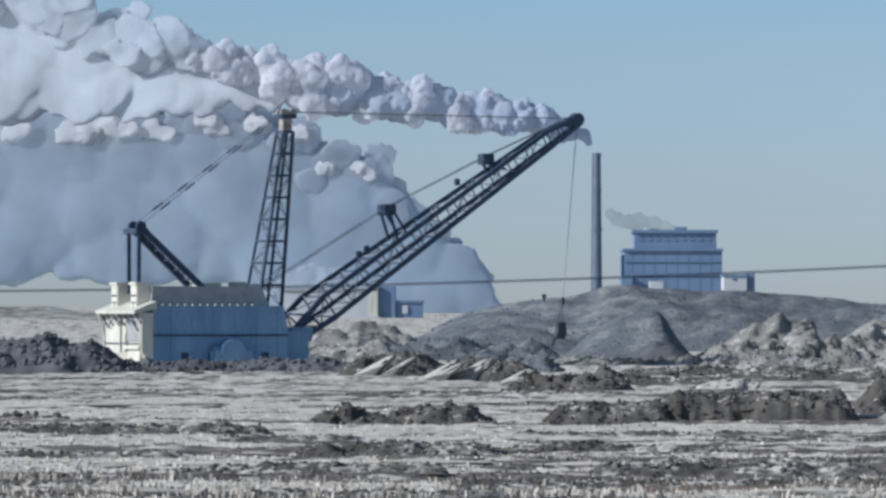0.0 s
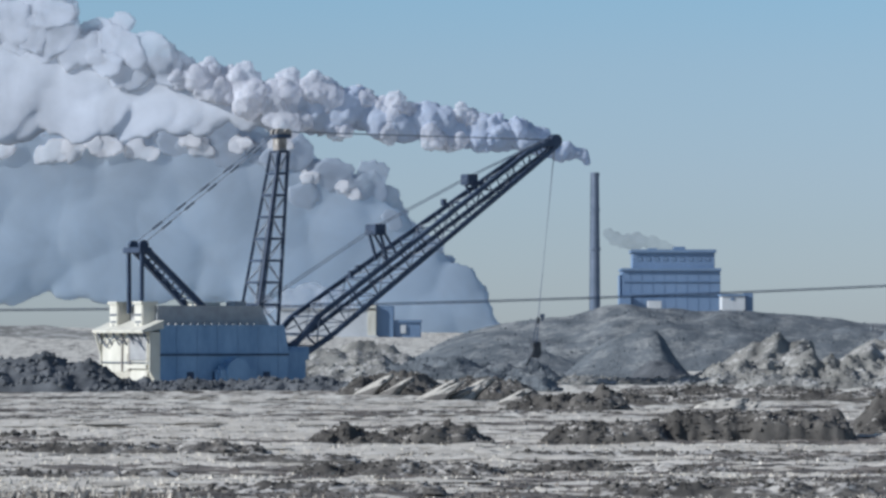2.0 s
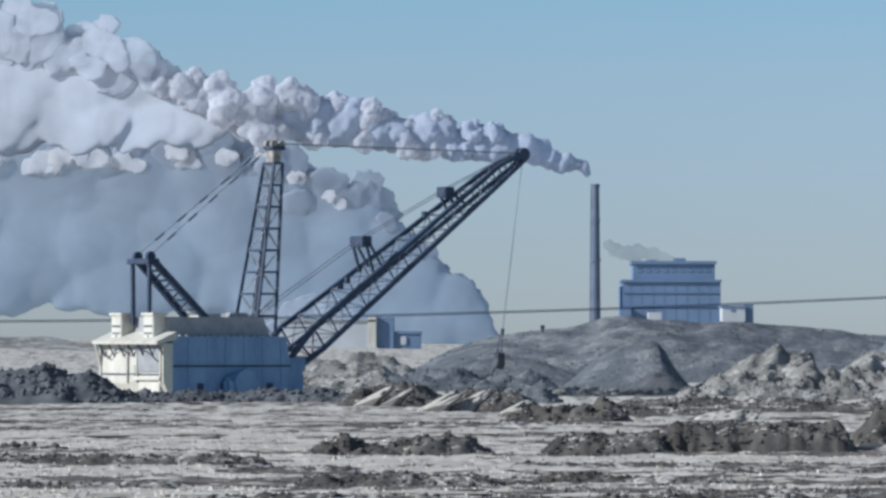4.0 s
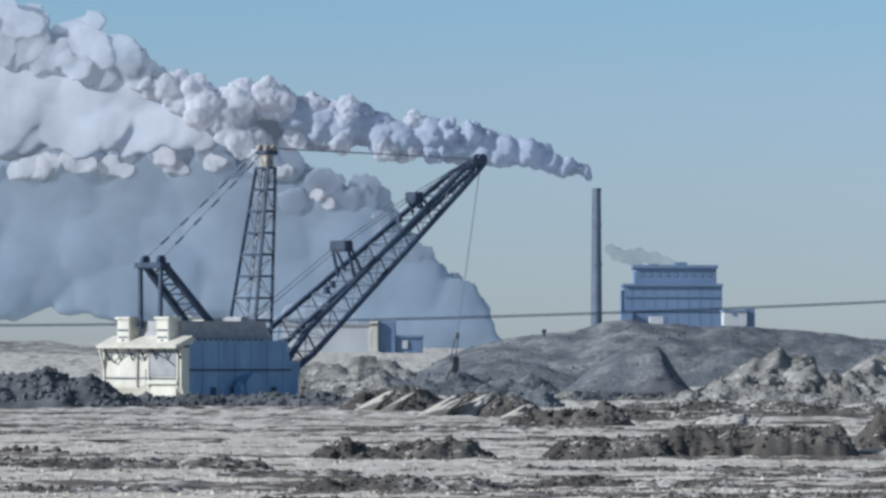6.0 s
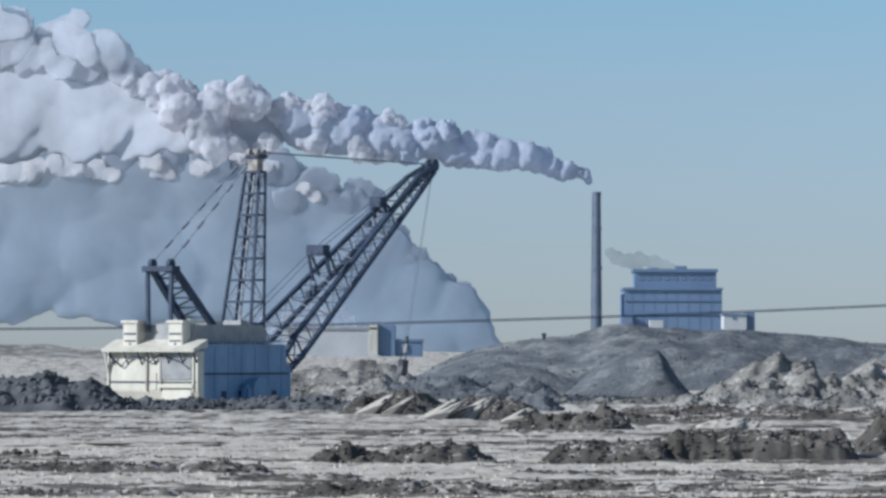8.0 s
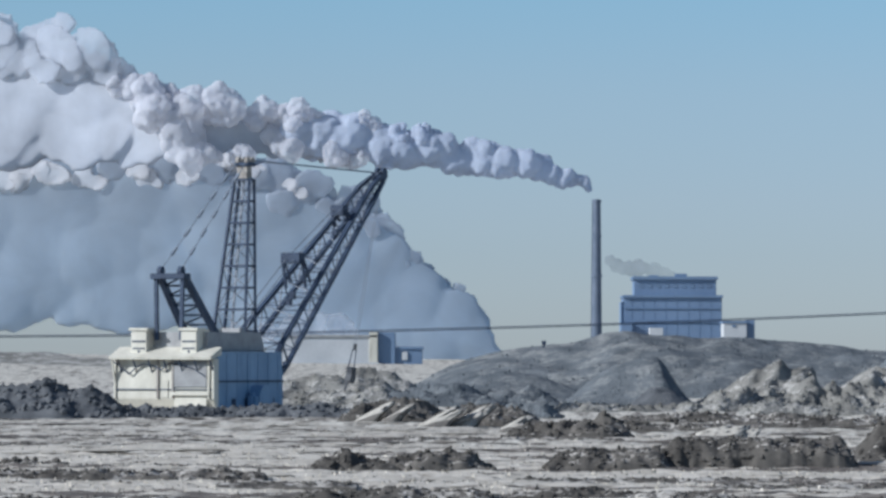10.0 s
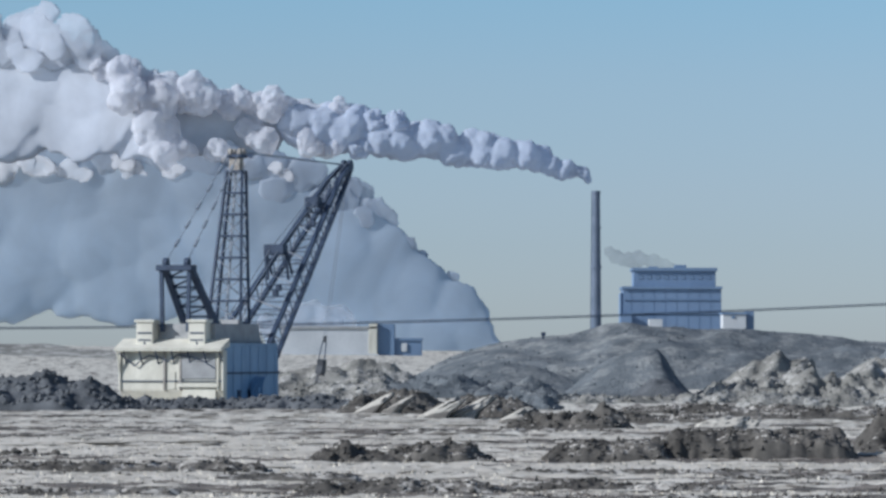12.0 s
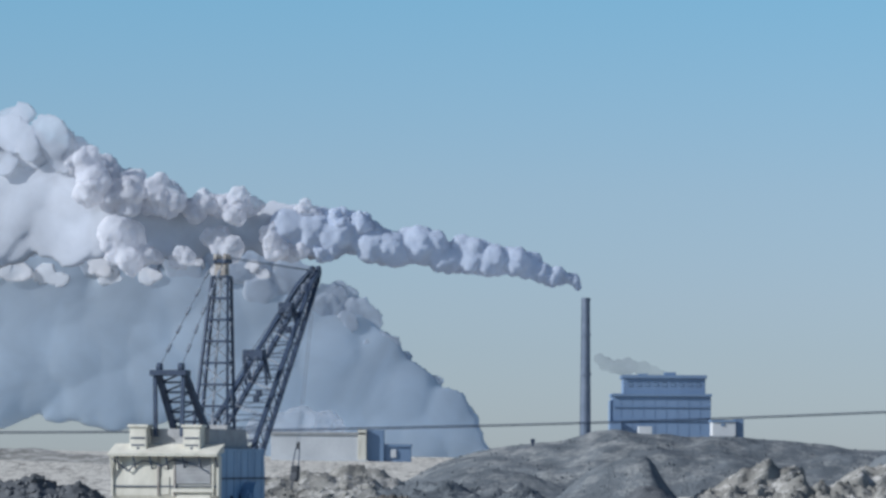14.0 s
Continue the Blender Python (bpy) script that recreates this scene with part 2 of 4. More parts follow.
def prism(bm, pts, a, b):
    """A side profile of (r, z) points, drawn out along l from a to b."""
    lo = [bm.verts.new((r, a, z)) for r, z in pts]
    hi = [bm.verts.new((r, b, z)) for r, z in pts]
    bm.faces.new(lo)
    bm.faces.new(hi[::-1])
    n = len(pts)
    for i in range(n):
        bm.faces.new((lo[i], lo[(i + 1) % n], hi[(i + 1) % n], hi[i])[::-1])
    bmesh.ops.recalc_face_normals(bm, faces=bm.faces)
    return bm


def B():
    return bmesh.new()


# ---- ground ----
def fbm(x, y, s, o=5, seed=0.0):
    return noise.fractal((x / s + seed, y / s - seed, seed * 0.37), 1.0, 2.0, o)


def relief(x, y):
    """The ground's height."""
    a = max(0.0, min(1.0, (y - 200) / 150))
    z = a * 0.7 * fbm(x * 0.3, y, 24, 5, 3.1) + a * 0.3 * fbm(x, y, 5, 3, 7.7)
    z += a * 0.5 * fbm(x * 0.3, y, 60, 3, 1.3)
    if y < 160:                                    # the bank on which the camera stands
        s = max(0.0, min(1.0, (160 - y) / 140))
        z += 12.4 * s * s * (3 - 2 * s)
    if y > 1700:                                   # the plain rises slowly to far hills
        s = (y - 1700) / 3200
        z += 15.5 * s ** 0.8 + 6 * s * fbm(x, y, 420, 4, 9.2)
        z += 9 * math.exp(-((x + 330) / 190) ** 2 - ((y - 2700) / 500) ** 2)
    return z


def make_ground():
    ys = list(np.linspace(-500, 290, 24)) + list(np.arange(300, 1160, 2.0)) + list(1160 * (4980 / 1160) ** (np.arange(1, 111) / 110))
    us = np.r_[-np.geomspace(1.0, 0.005, 26), np.linspace(0, 1, 261), 1 + np.geomspace(0.005, 1.0, 26)]
    verts, faces = [], []
    for y in ys:
        half = 0.108 * max(y, 250)
        wide = 1.2 * max(y, 0) + 500
        for u in us:
            x = -half + 2 * half * u if 0 <= u <= 1 else (-half + u * wide if u < 0 else half + (u - 1) * wide)
            verts.append((x, y, relief(x, y)))
    n = len(us)
    for j in range(len(ys) - 1):
        for i in range(n - 1):
            k = j * n + i
            faces.append((k, k + 1, k + n + 1, k + n))
    me = bpy.data.meshes.new("ground")
    me.from_pydata(verts, [], faces)
    me.materials.append(M_FIELD)
    me.shade_smooth()
    return tagged(new("ground", me), "frosted field of pale grass with dark bare soil", "ground", kind="structure")


make_ground()


def heap(name, x0, x1, top, d, deep, material, label, category, lump=0.3, size=6.0, seed=0.0, crest=None, sharp=1.0, res=1.0, group="", clods=0, clod=0.35, skew=0.0, ramp=1.6, lean=0.0):
    """A long heap of soil between the bearings x0 and x1, d metres ahead, its crest at the height angle top; crest bends its outline along its length."""
    a, b = at(x0, HZ, d).x, at(x1, HZ, d).x
    h = at(0, top, d).z
    length = b - a
    nx, ny = max(12, int(length / res)), max(10, int(deep * 1.6 / res))
    verts, faces = [], []
    for j in range(ny + 1):
        v = -1 + 2 * j / ny
        for i in range(nx + 1):
            u = i / nx
            x, y = (u - 0.5) * length, v * deep
            wob = fbm(x, y, size * 2.5, 3, seed + 2.2)
            e = 1 - abs(2 * u - 1)
            ends = min(1, e * length / (2 * max(h, 1) * ramp))
            ends = ends * (2 - ends)
            c = crest(u) if crest else 1.0
            vv = abs(v + 0.28 * wob)
            prof = max(0.0, 1 - vv ** 1.15) ** sharp
            k = max(0.0, 1 - abs(v) ** 6)
            rid = noise.ridged_multi_fractal(((x + skew * y) / size + seed, y / (size * 2.4), seed), 0.9, 2.1, 4, 1.0, 2.0) - 1.0
            z = h * c * ends * prof * (1 + lump * wob + 0.35 * lump * max(-1.0, min(1.0, rid)))
            z += k * ends * (lump * h * 0.4 * fbm(x, y, size, 4, seed) + 0.3 * lump * min(h, 5.0) * fbm(x, y, size / 4, 4, seed + 5))
            edge = min(i, nx - i, j, ny - j)
            z = -1.5 if edge == 0 else max(z - 0.05, -1.0)
            verts.append((x + lean * max(z, 0.0), y, z))
    n = nx + 1
    for j in range(ny):
        for i in range(nx):
            k = j * n + i
            faces.append((k, k + 1, k + n + 1, k + n))
    me = bpy.data.meshes.new(name)
    me.from_pydata(verts, [], faces)
    me.materials.append(material)
    me.shade_smooth()
    ob = new(name, me)
    ob.location = ((a + b) / 2, d, 0)
    if clods:
        spots = [p for p in verts if p[2] > 0.25]
        scatter_clods("clod_layer", [random.choice(spots) for _ in range(clods)], clod, material, ob)
    return tagged(ob, label, category, group or ("" if category == "hill" else category + "s of the mine"))


ICO = bmesh.new()
bmesh.ops.create_icosphere(ICO, subdivisions=1, radius=1)
ICO_V = np.array([v.co[:] for v in ICO.verts])
ICO_F = [[v.index for v in f.verts] for f in ICO.faces]
ICO.free()


def scatter_clods(name, spots, size, material, parent):
    """Many broken lumps of soil on the given spots, joined."""
    verts, faces = [], []
    for p in spots:
        r = size * random.uniform(0.4, 1.5) * np.array([random.uniform(0.7, 1.4), random.uniform(0.7, 1.3), random.uniform(0.6, 1.1)])
        k = len(verts)
        verts += (ICO_V * r * np.random.uniform(0.7, 1.25, (len(ICO_V), 1)) + np.array(p)).tolist()
        faces += [[k + q for q in f] for f in ICO_F]
    me = bpy.data.meshes.new(name)
    me.from_pydata(verts, [], faces)
    me.materials.append(material)
    ob = new(name, me)
    ob.parent = parent
    return tagged(ob, kind="stuff")


def bumps(*pts):
    """A crest outline through (u, height) points."""
    us, hs = zip(*pts)
    return lambda u: float(np.interp(u, us, hs))


# dark banks of turned soil in the field
heap("soil_bank", 1160, 1515, 692, 560, 8, M_SOIL, "long bank of dark turned soil with frosted top", "soil bank", 0.14, 1.3, 1.0, bumps((0, .85), (.1, .95), (.5, 1), (.9, 1), (1, .95)), res=0.3, sharp=0.35, ramp=0.6, clods=700, clod=0.24)
heap("soil_bank", 960, 1190, 712, 556, 7, M_SOIL, "low bank of dark cloddy soil in the field", "soil bank", 0.25, 1.6, 2.0, bumps((0, .6), (.3, .9), (.8, 1), (1, 1)), res=0.35, sharp=0.45, ramp=0.8, clods=350, clod=0.25)
heap("soil_bank", 540, 885, 719, 540, 7, M_SOIL, "broken bank of dark clods with frosted gaps", "soil bank", 0.5, 1.6, 3.0, bumps((0, .7), (.2, 1), (.33, .75), (.42, .6), (.5, .75), (.6, .95), (1, .85)), res=0.35, sharp=0.6, clods=450, clod=0.28)
heap("soil_mound", 1495, 1900, 642, 600, 12, M_SOIL, "tall dark heap of bare soil beside the field", "soil mound", 0.3, 3, 4.0, res=0.45, clods=250)
heap("soil_mound", 880, 1125, 654, 770, 10, M_SOIL, "dark heap of turned soil with frosty patches", "soil mound", 0.5, 3, 5.0, bumps((0, .3), (.5, .75), (.8, 1), (1, .9)), res=0.45, clods=300)
heap("soil_bank", -60, 480, 753, 510, 6, M_SOIL, "low dark strip of clods in the frosted field", "soil bank", 0.6, 1.4, 6.0, res=0.35, sharp=0.5, clods=350, clod=0.22)
heap("soil_bank", 500, 910, 787, 428, 6, M_SOIL, "low dark strip of clods in the frosted field", "soil bank", 0.45, 1.4, 7.0, res=0.3, ramp=3.0, sharp=0.5, clods=350, clod=0.22)
heap("soil_bank", 880, 1330, 784, 436, 5, M_SOIL, "low dark strip of clods in the frosted field", "soil bank", 0.45, 1.4, 8.0, bumps((0, .8), (.4, 1), (.55, .7), (.8, .75), (1, .5)), res=0.3, ramp=3.0, sharp=0.5, clods=250, clod=0.22)
heap("soil_bank", -120, 130, 735, 547, 5, M_SOIL, "low dark strip of clods in the frosted field", "soil bank", 0.6, 1.4, 8.5, res=0.35, clods=200)


def furrow(x0, x1, top, h, seed):
    """A thin dark furrow edge lying across the field, h metres high."""
    h *= 1.35 if top > 790 else 1.15
    heap("furrow", x0, x1, top, (EYE - h) * F / (top - HZ), 4.5, M_SOIL, "thin dark furrow of clods across the field", "furrow", 0.5, 1.3, seed, res=0.3, clods=int((x1 - x0) * 0.35), clod=0.2, group="furrows across the field")


for k, (x0, x1, top, h) in enumerate(((640, 1110, 693, 0.6), (1040, 1560, 822, 0.7), (330, 800, 822, 0.7), (-60, 460, 741, 0.5), (860, 1230, 711, 0.5), (90, 420, 689, 0.45), (230, 560, 671, 0.5), (-80, 260, 704, 0.4),
                                      (1130, 1420, 668, 0.5), (900, 1500, 764, 0.45), (-60, 330, 799, 0.5), (1080, 1640, 812, 0.5), (240, 610, 832, 0.45),
                                      (-60, 210, 852, 0.5), (780, 1640, 850, 0.4), (560, 780, 742, 0.4), (1250, 1640, 775, 0.5), (420, 900, 868, 0.4), (380, 640, 771, 0.45))):
    furrow(x0, x1, top, h, 40.0 + k)
# frosted heaps at the far edge of the field
heap("soil_ridge", 595, 800, 630, 985, 11, M_SOIL, "low dark soil ridge at the field's far edge", "soil ridge", 0.5, 4, 9.0, bumps((0, .5), (.2, .9), (.6, 1), (1, .8)), sharp=0.7, res=0.4, clods=150, skew=-0.9)
heap("soil_ridge", 750, 970, 640, 925, 11, M_SOIL, "low dark soil ridge at the field's far edge", "soil ridge", 0.5, 4, 11.0, bumps((0, .8), (.3, 1), (.7, .8), (1, .5)), sharp=0.7, res=0.4, clods=150, skew=-0.9)
for k, (x0, x1, top, d) in enumerate(((622, 662, 632, 968), (668, 704, 630, 966), (784, 840, 640, 908), (880, 920, 655, 862), (1225, 1335, 672, 800), (735, 790, 640, 905))):
    heap("frosted_lobe", x0, x1, top, d, 6.5, M_PALE, "pale frosted lobe of soil on the ridge", "soil lobe", 0.55, 3.0, 60.0 + k, bumps((0, .6), (.3, .9), (.8, 1), (1, .85)), sharp=0.55, res=0.3, skew=-1.2, ramp=0.5, lean=1.5, group="frosted lobes on the ridge")
heap("soil_mound", 600, 1000, 640, 1010, 8, M_SPOIL, "dark crumbled soil ridge behind frosted heaps", "soil mound", 0.6, 4, 12.5, res=0.6, clods=300, clod=0.5)
heap("rubble_ridge", -420, 255, 602, 1028, 15, M_RUBBLE, "dark lumpy ridge of mine rubble", "rubble ridge", 0.32, 5, 13.0, bumps((0, .8), (.6, .85), (.7, .9), (.76, 1.02), (.85, .95), (.93, .6), (1, .3)), res=0.6, clods=700, clod=0.8)
heap("rubble_ridge", 200, 670, 640, 1032, 9, M_RUBBLE, "low dark ridge of rubble before the excavator", "rubble ridge", 0.6, 3, 14.0, res=0.6, clods=500, clod=0.55)
for x0, x1, top, d, seed in ((960, 1420, 634, 1120, 80.0), (1300, 1800, 640, 1090, 81.0), (1090, 1500, 652, 985, 82.0), (1250, 1760, 662, 900, 83.0), (1020, 1300, 668, 868, 84.0)):
    heap("rubble_strip", x0, x1, top, d, 7, M_TAN if seed < 81.5 else M_SOIL, "low broken strip of tan rubble at the field's far edge", "rubble strip", 0.6, 3.0, seed, res=0.45, sharp=0.6, ramp=2.5, clods=260, clod=0.4, skew=-0.6)
# grey spoil hills behind the excavator
heap("spoil_hill", 690, 1900, 507, 1640, 90, M_SPOIL, "broad grey spoil hill behind the pit", "spoil hill", 0.05, 22, 15.0, bumps((0, .3), (.042, .42), (.092, .58), (.173, .74), (.223, .8), (.266, .86), (.315, 1.0), (.346, 1.03), (.384, .97), (.496, .95), (.584, .87), (.66, .8), (.723, .74), (.8, .72), (1, .6)), res=1.6, clods=900, clod=0.5)
heap("spoil_hill", 700, 1080, 562, 1420, 40, M_SPOIL, "smooth grey spoil slope below the hill", "spoil hill", 0.1, 22, 17.0, bumps((0, .4), (.4, .85), (.7, 1), (.85, .8), (1, .4)), ramp=4.0, res=1.2, clods=400, clod=0.35)
heap("spoil_mound", 985, 1246, 550, 1290, 34, M_SPOIL, "grey spoil pile with a steep shaded flank", "spoil mound", 0.07, 30, 18.0, bumps((0, .3), (.2, .62), (.4, .84), (.6, .97), (.69, 1.02), (.74, .92), (.82, .6), (.92, .25), (1, .1)), res=0.8, clods=260, clod=0.3, sharp=0.8, ramp=1.2)
# dark cone added to draw the shade on the pile's right flank
heap("spoil_cone", 1105, 1243, 598, 1228, 15, M_RUBBLE, "small dark cone standing in for the pile's shaded flank", "spoil cone", 0.12, 6, 18.5, bumps((0, .5), (.35, 1), (.6, .8), (1, .35)), res=0.6)
heap("spoil_ridge", 1215, 1490, 566, 1300, 36, M_TAN, "tan spoil ridge with gullied flanks", "spoil ridge", 0.32, 7, 19.0, bumps((0, .2), (.1, .45), (.2, .6), (.3, .9), (.36, .82), (.45, 1), (.55, .78), (.68, .92), (.8, .7), (1, .8)), sharp=0.85, lean=0.5, res=0.8, clods=500, clod=0.4, skew=1.6)
heap("spoil_ridge", 1430, 1800, 560, 1320, 36, M_TAN, "tan spoil ridge with gullied flanks", "spoil ridge", 0.32, 7, 20.0, bumps((0, .5), (.1, .62), (.2, .95), (.28, .8), (.38, 1), (.6, .85), (1, .8)), sharp=0.85, lean=0.5, res=0.8, clods=500, clod=0.4, skew=1.5)
heap("spoil_ridge", 1470, 1760, 549, 1430, 40, M_SPOIL, "grey spoil ridge behind the tan ones", "spoil ridge", 0.3, 9, 20.5, res=1.2, clods=200, clod=0.4)
heap("spoil_ridge", 1235, 1780, 612, 1205, 18, M_TAN, "low hummocky tan spoil ridge", "spoil ridge", 0.7, 4, 21.0, sharp=0.8, res=0.6, clods=600, clod=0.4, skew=0.6)
heap("spoil_bank", 1325, 1425, 517, 1620, 14, M_RUBBLE, "thin dark spoil bank on the hill", "spoil bank", 0.3, 6, 21.5, res=1.0)
heap("spoil_mound", 540, 770, 582, 1360, 32, M_TAN, "low pale spoil pile behind the excavator", "spoil mound", 0.45, 8, 22.0, res=1.0, clods=350, clod=0.4)
heap("spoil_mound", 640, 1000, 606, 1260, 22, M_SPOIL, "low cloddy grey spoil pile", "spoil mound", 0.5, 6, 23.0, res=0.9, clods=400, clod=0.4)


heap("far_hill", -500, 420, 541, 2500, 260, M_TAN, "low pale tan hill across the plain", "hill", 0.25, 60, 30.0, bumps((0, .9), (.55, 1), (.75, .8), (1, .4)), res=6)


heap("spoil_mound", 380, 720, 590, 1340, 30, M_TAN, "low cloddy tan spoil pile behind the excavator", "spoil mound", 0.4, 7, 24.0, res=0.9, clods=400, clod=0.5)
heap("rubble_ridge", 420, 720, 616, 1235, 20, M_TAN, "pale rubble ridge in the pit behind the excavator", "rubble ridge", 0.5, 6, 25.0, sharp=0.8, res=0.8, clods=500, clod=0.5)


# ---- grass of the field ----
def make_grass(name, label, material, count, low, high, long, test, seed):
    """Tussocks of upright blades, joined; test says how likely one grows at a place."""
    g = random.Random(seed)
    verts, faces = [], []
    while count:
        y = 300 * (1035 / 300) ** g.random()
        x = g.uniform(-0.112, 0.112) * y
        if g.random() > test(x, y):
            continue
        count -= 1
        z = relief(x, y) - 0.05
        grow = g.uniform(low, high) * (0.75 if y < 440 else 1.0 if y < 560 else max(0.35, 1 - (y - 560) / 600))
        k, n, rad = len(verts), 7, g.uniform(0.5, 1.5)
        run = g.uniform(*long)
        for q in range(n):                          # the tussock's mound
            t = q / n * 6.283
            f = rad * g.uniform(0.7, 1.3)
            verts.append((x + f * math.cos(t) * run, y + f * math.sin(t) * 1.5, z))
        verts.append((x + g.uniform(-0.4, 0.4) * run, y, z + grow * 0.8))
        faces += [(k + q, k + (q + 1) % n, k + n) for q in range(n)]
        for _ in range(4 if y < 430 else 1):        # blades standing out of it
            a, lean = g.random() * 6.283, g.uniform(0.0, 0.6) * grow
            bx, by = x + g.gauss(0, 0.4 * run), y + g.gauss(0, 0.5)
            w = g.uniform(0.14, 0.38)
            t = g.gauss(0, 0.6)
            k = len(verts)
            verts += [(bx - w * math.cos(t), by - w * math.sin(t), z), (bx + w * math.cos(t), by + w * math.sin(t), z),
                      (bx + math.cos(a) * lean, by + math.sin(a) * lean, z + grow * g.uniform(0.7, 1.5))]
            faces.append((k, k + 1, k + 2))
    me = bpy.data.meshes.new(name)
    me.from_pydata(verts, [], faces)
    me.materials.append(material)
    me.shade_smooth()
    return tagged(new(name, me), label, "grass", kind="stuff")


def patch(x, y):
    return fbm(x * 0.2, y * 0.75, 16, 5, 21.0)


make_grass("frosted_grass", "pale frosted tussocks covering the field", M_GRASS, 19000, 0.15, 0.5, (1.2, 4.0), lambda x, y: 0.9 if patch(x, y) < 0.12 else 0.09, 11)
make_grass("dry_weed", "dark dry weeds in strips across the field", M_WEED, 7300, 0.15, 0.5, (1.2, 4.5), lambda x, y: 0.9 if patch(x, y) > 0.08 else 0.05, 12)


def make_reeds(count, seed):
    """Stiff upright stalks in clumps on the near part of the field, joined."""
    g = random.Random(seed)
    verts, faces = [], []
    while count:
        y, u = g.uniform(305, 372), g.uniform(-0.112, 0.112)
        x = u * y
        if fbm(x * 0.5, y, 9, 4, 33.0) < 0.08:
            continue
        count -= 1
        z = relief(x, y) - 0.05
        for _ in range(5):
            bx, by, h = x + g.gauss(0, 0.35), y + g.gauss(0, 0.35), g.uniform(0.4, 0.95)
            w, a, lean = g.uniform(0.07, 0.17), g.gauss(0, 0.6), g.gauss(0, 0.16)
            c, d = w * math.cos(a), w * math.sin(a)
            k = len(verts)
            verts += [(bx - c, by - d, z), (bx + c, by + d, z), (bx + c * 0.6 + lean, by + d * 0.6, z + h), (bx - c * 0.6 + lean, by - d * 0.6, z + h)]
            faces.append((k, k + 1, k + 2, k + 3))
    me = bpy.data.meshes.new("dry_reed")
    me.from_pydata(verts, [], faces)
    me.materials.append(M_REED)
    return tagged(new("dry_reed", me), "stiff pale tan reeds at the field's near side", "reed", kind="stuff")


make_reeds(420, 17)
heap("dirt_track", -120, 212, 883, 324, 5.0, M_TRACK, "strip of bare brown dirt track", "dirt track", 0.2, 2.0, 71.0, res=0.35, sharp=0.3, ramp=1.5, clods=120, clod=0.1)
heap("dirt_track", 1080, 1700, 858, 352, 3.0, M_TRACK, "strip of bare brown dirt track", "dirt track", 0.2, 2.0, 73.0, res=0.35, sharp=0.3, ramp=2.5, clods=160, clod=0.1)


# ---- the walking dragline ----
def P(r, l, z):
    """A place on the excavator, from its drawing units."""
    return Vector((r / U, l / U, EYE + z / U))


def lattice(parent, ends0, ends1, n, chord, lace, material, rung=1.25):
    """Four tapering chords with rungs and diagonals between them, as pieces of parent."""
    for a, b in zip(ends0, ends1):
        part("chord", beam(B(), a, b, chord), material, parent)
    for k in range(n + 1):
        u = k / n
        ring = [a.lerp(b, u) for a, b in zip(ends0, ends1)]
        u2 = (k + 1) / n
        nxt = [a.lerp(b, u2) for a, b in zip(ends0, ends1)]
        for i in range(4):
            j = (i + 1) % 4
            part("rung", beam(B(), ring[i], ring[j], lace * rung), material, parent)
            if k < n:
                s, e = (ring[i], nxt[j]) if (k + i) % 2 else (ring[j], nxt[i])
                part("diagonal_brace", beam(B(), s, e, lace), M_LACE, parent)


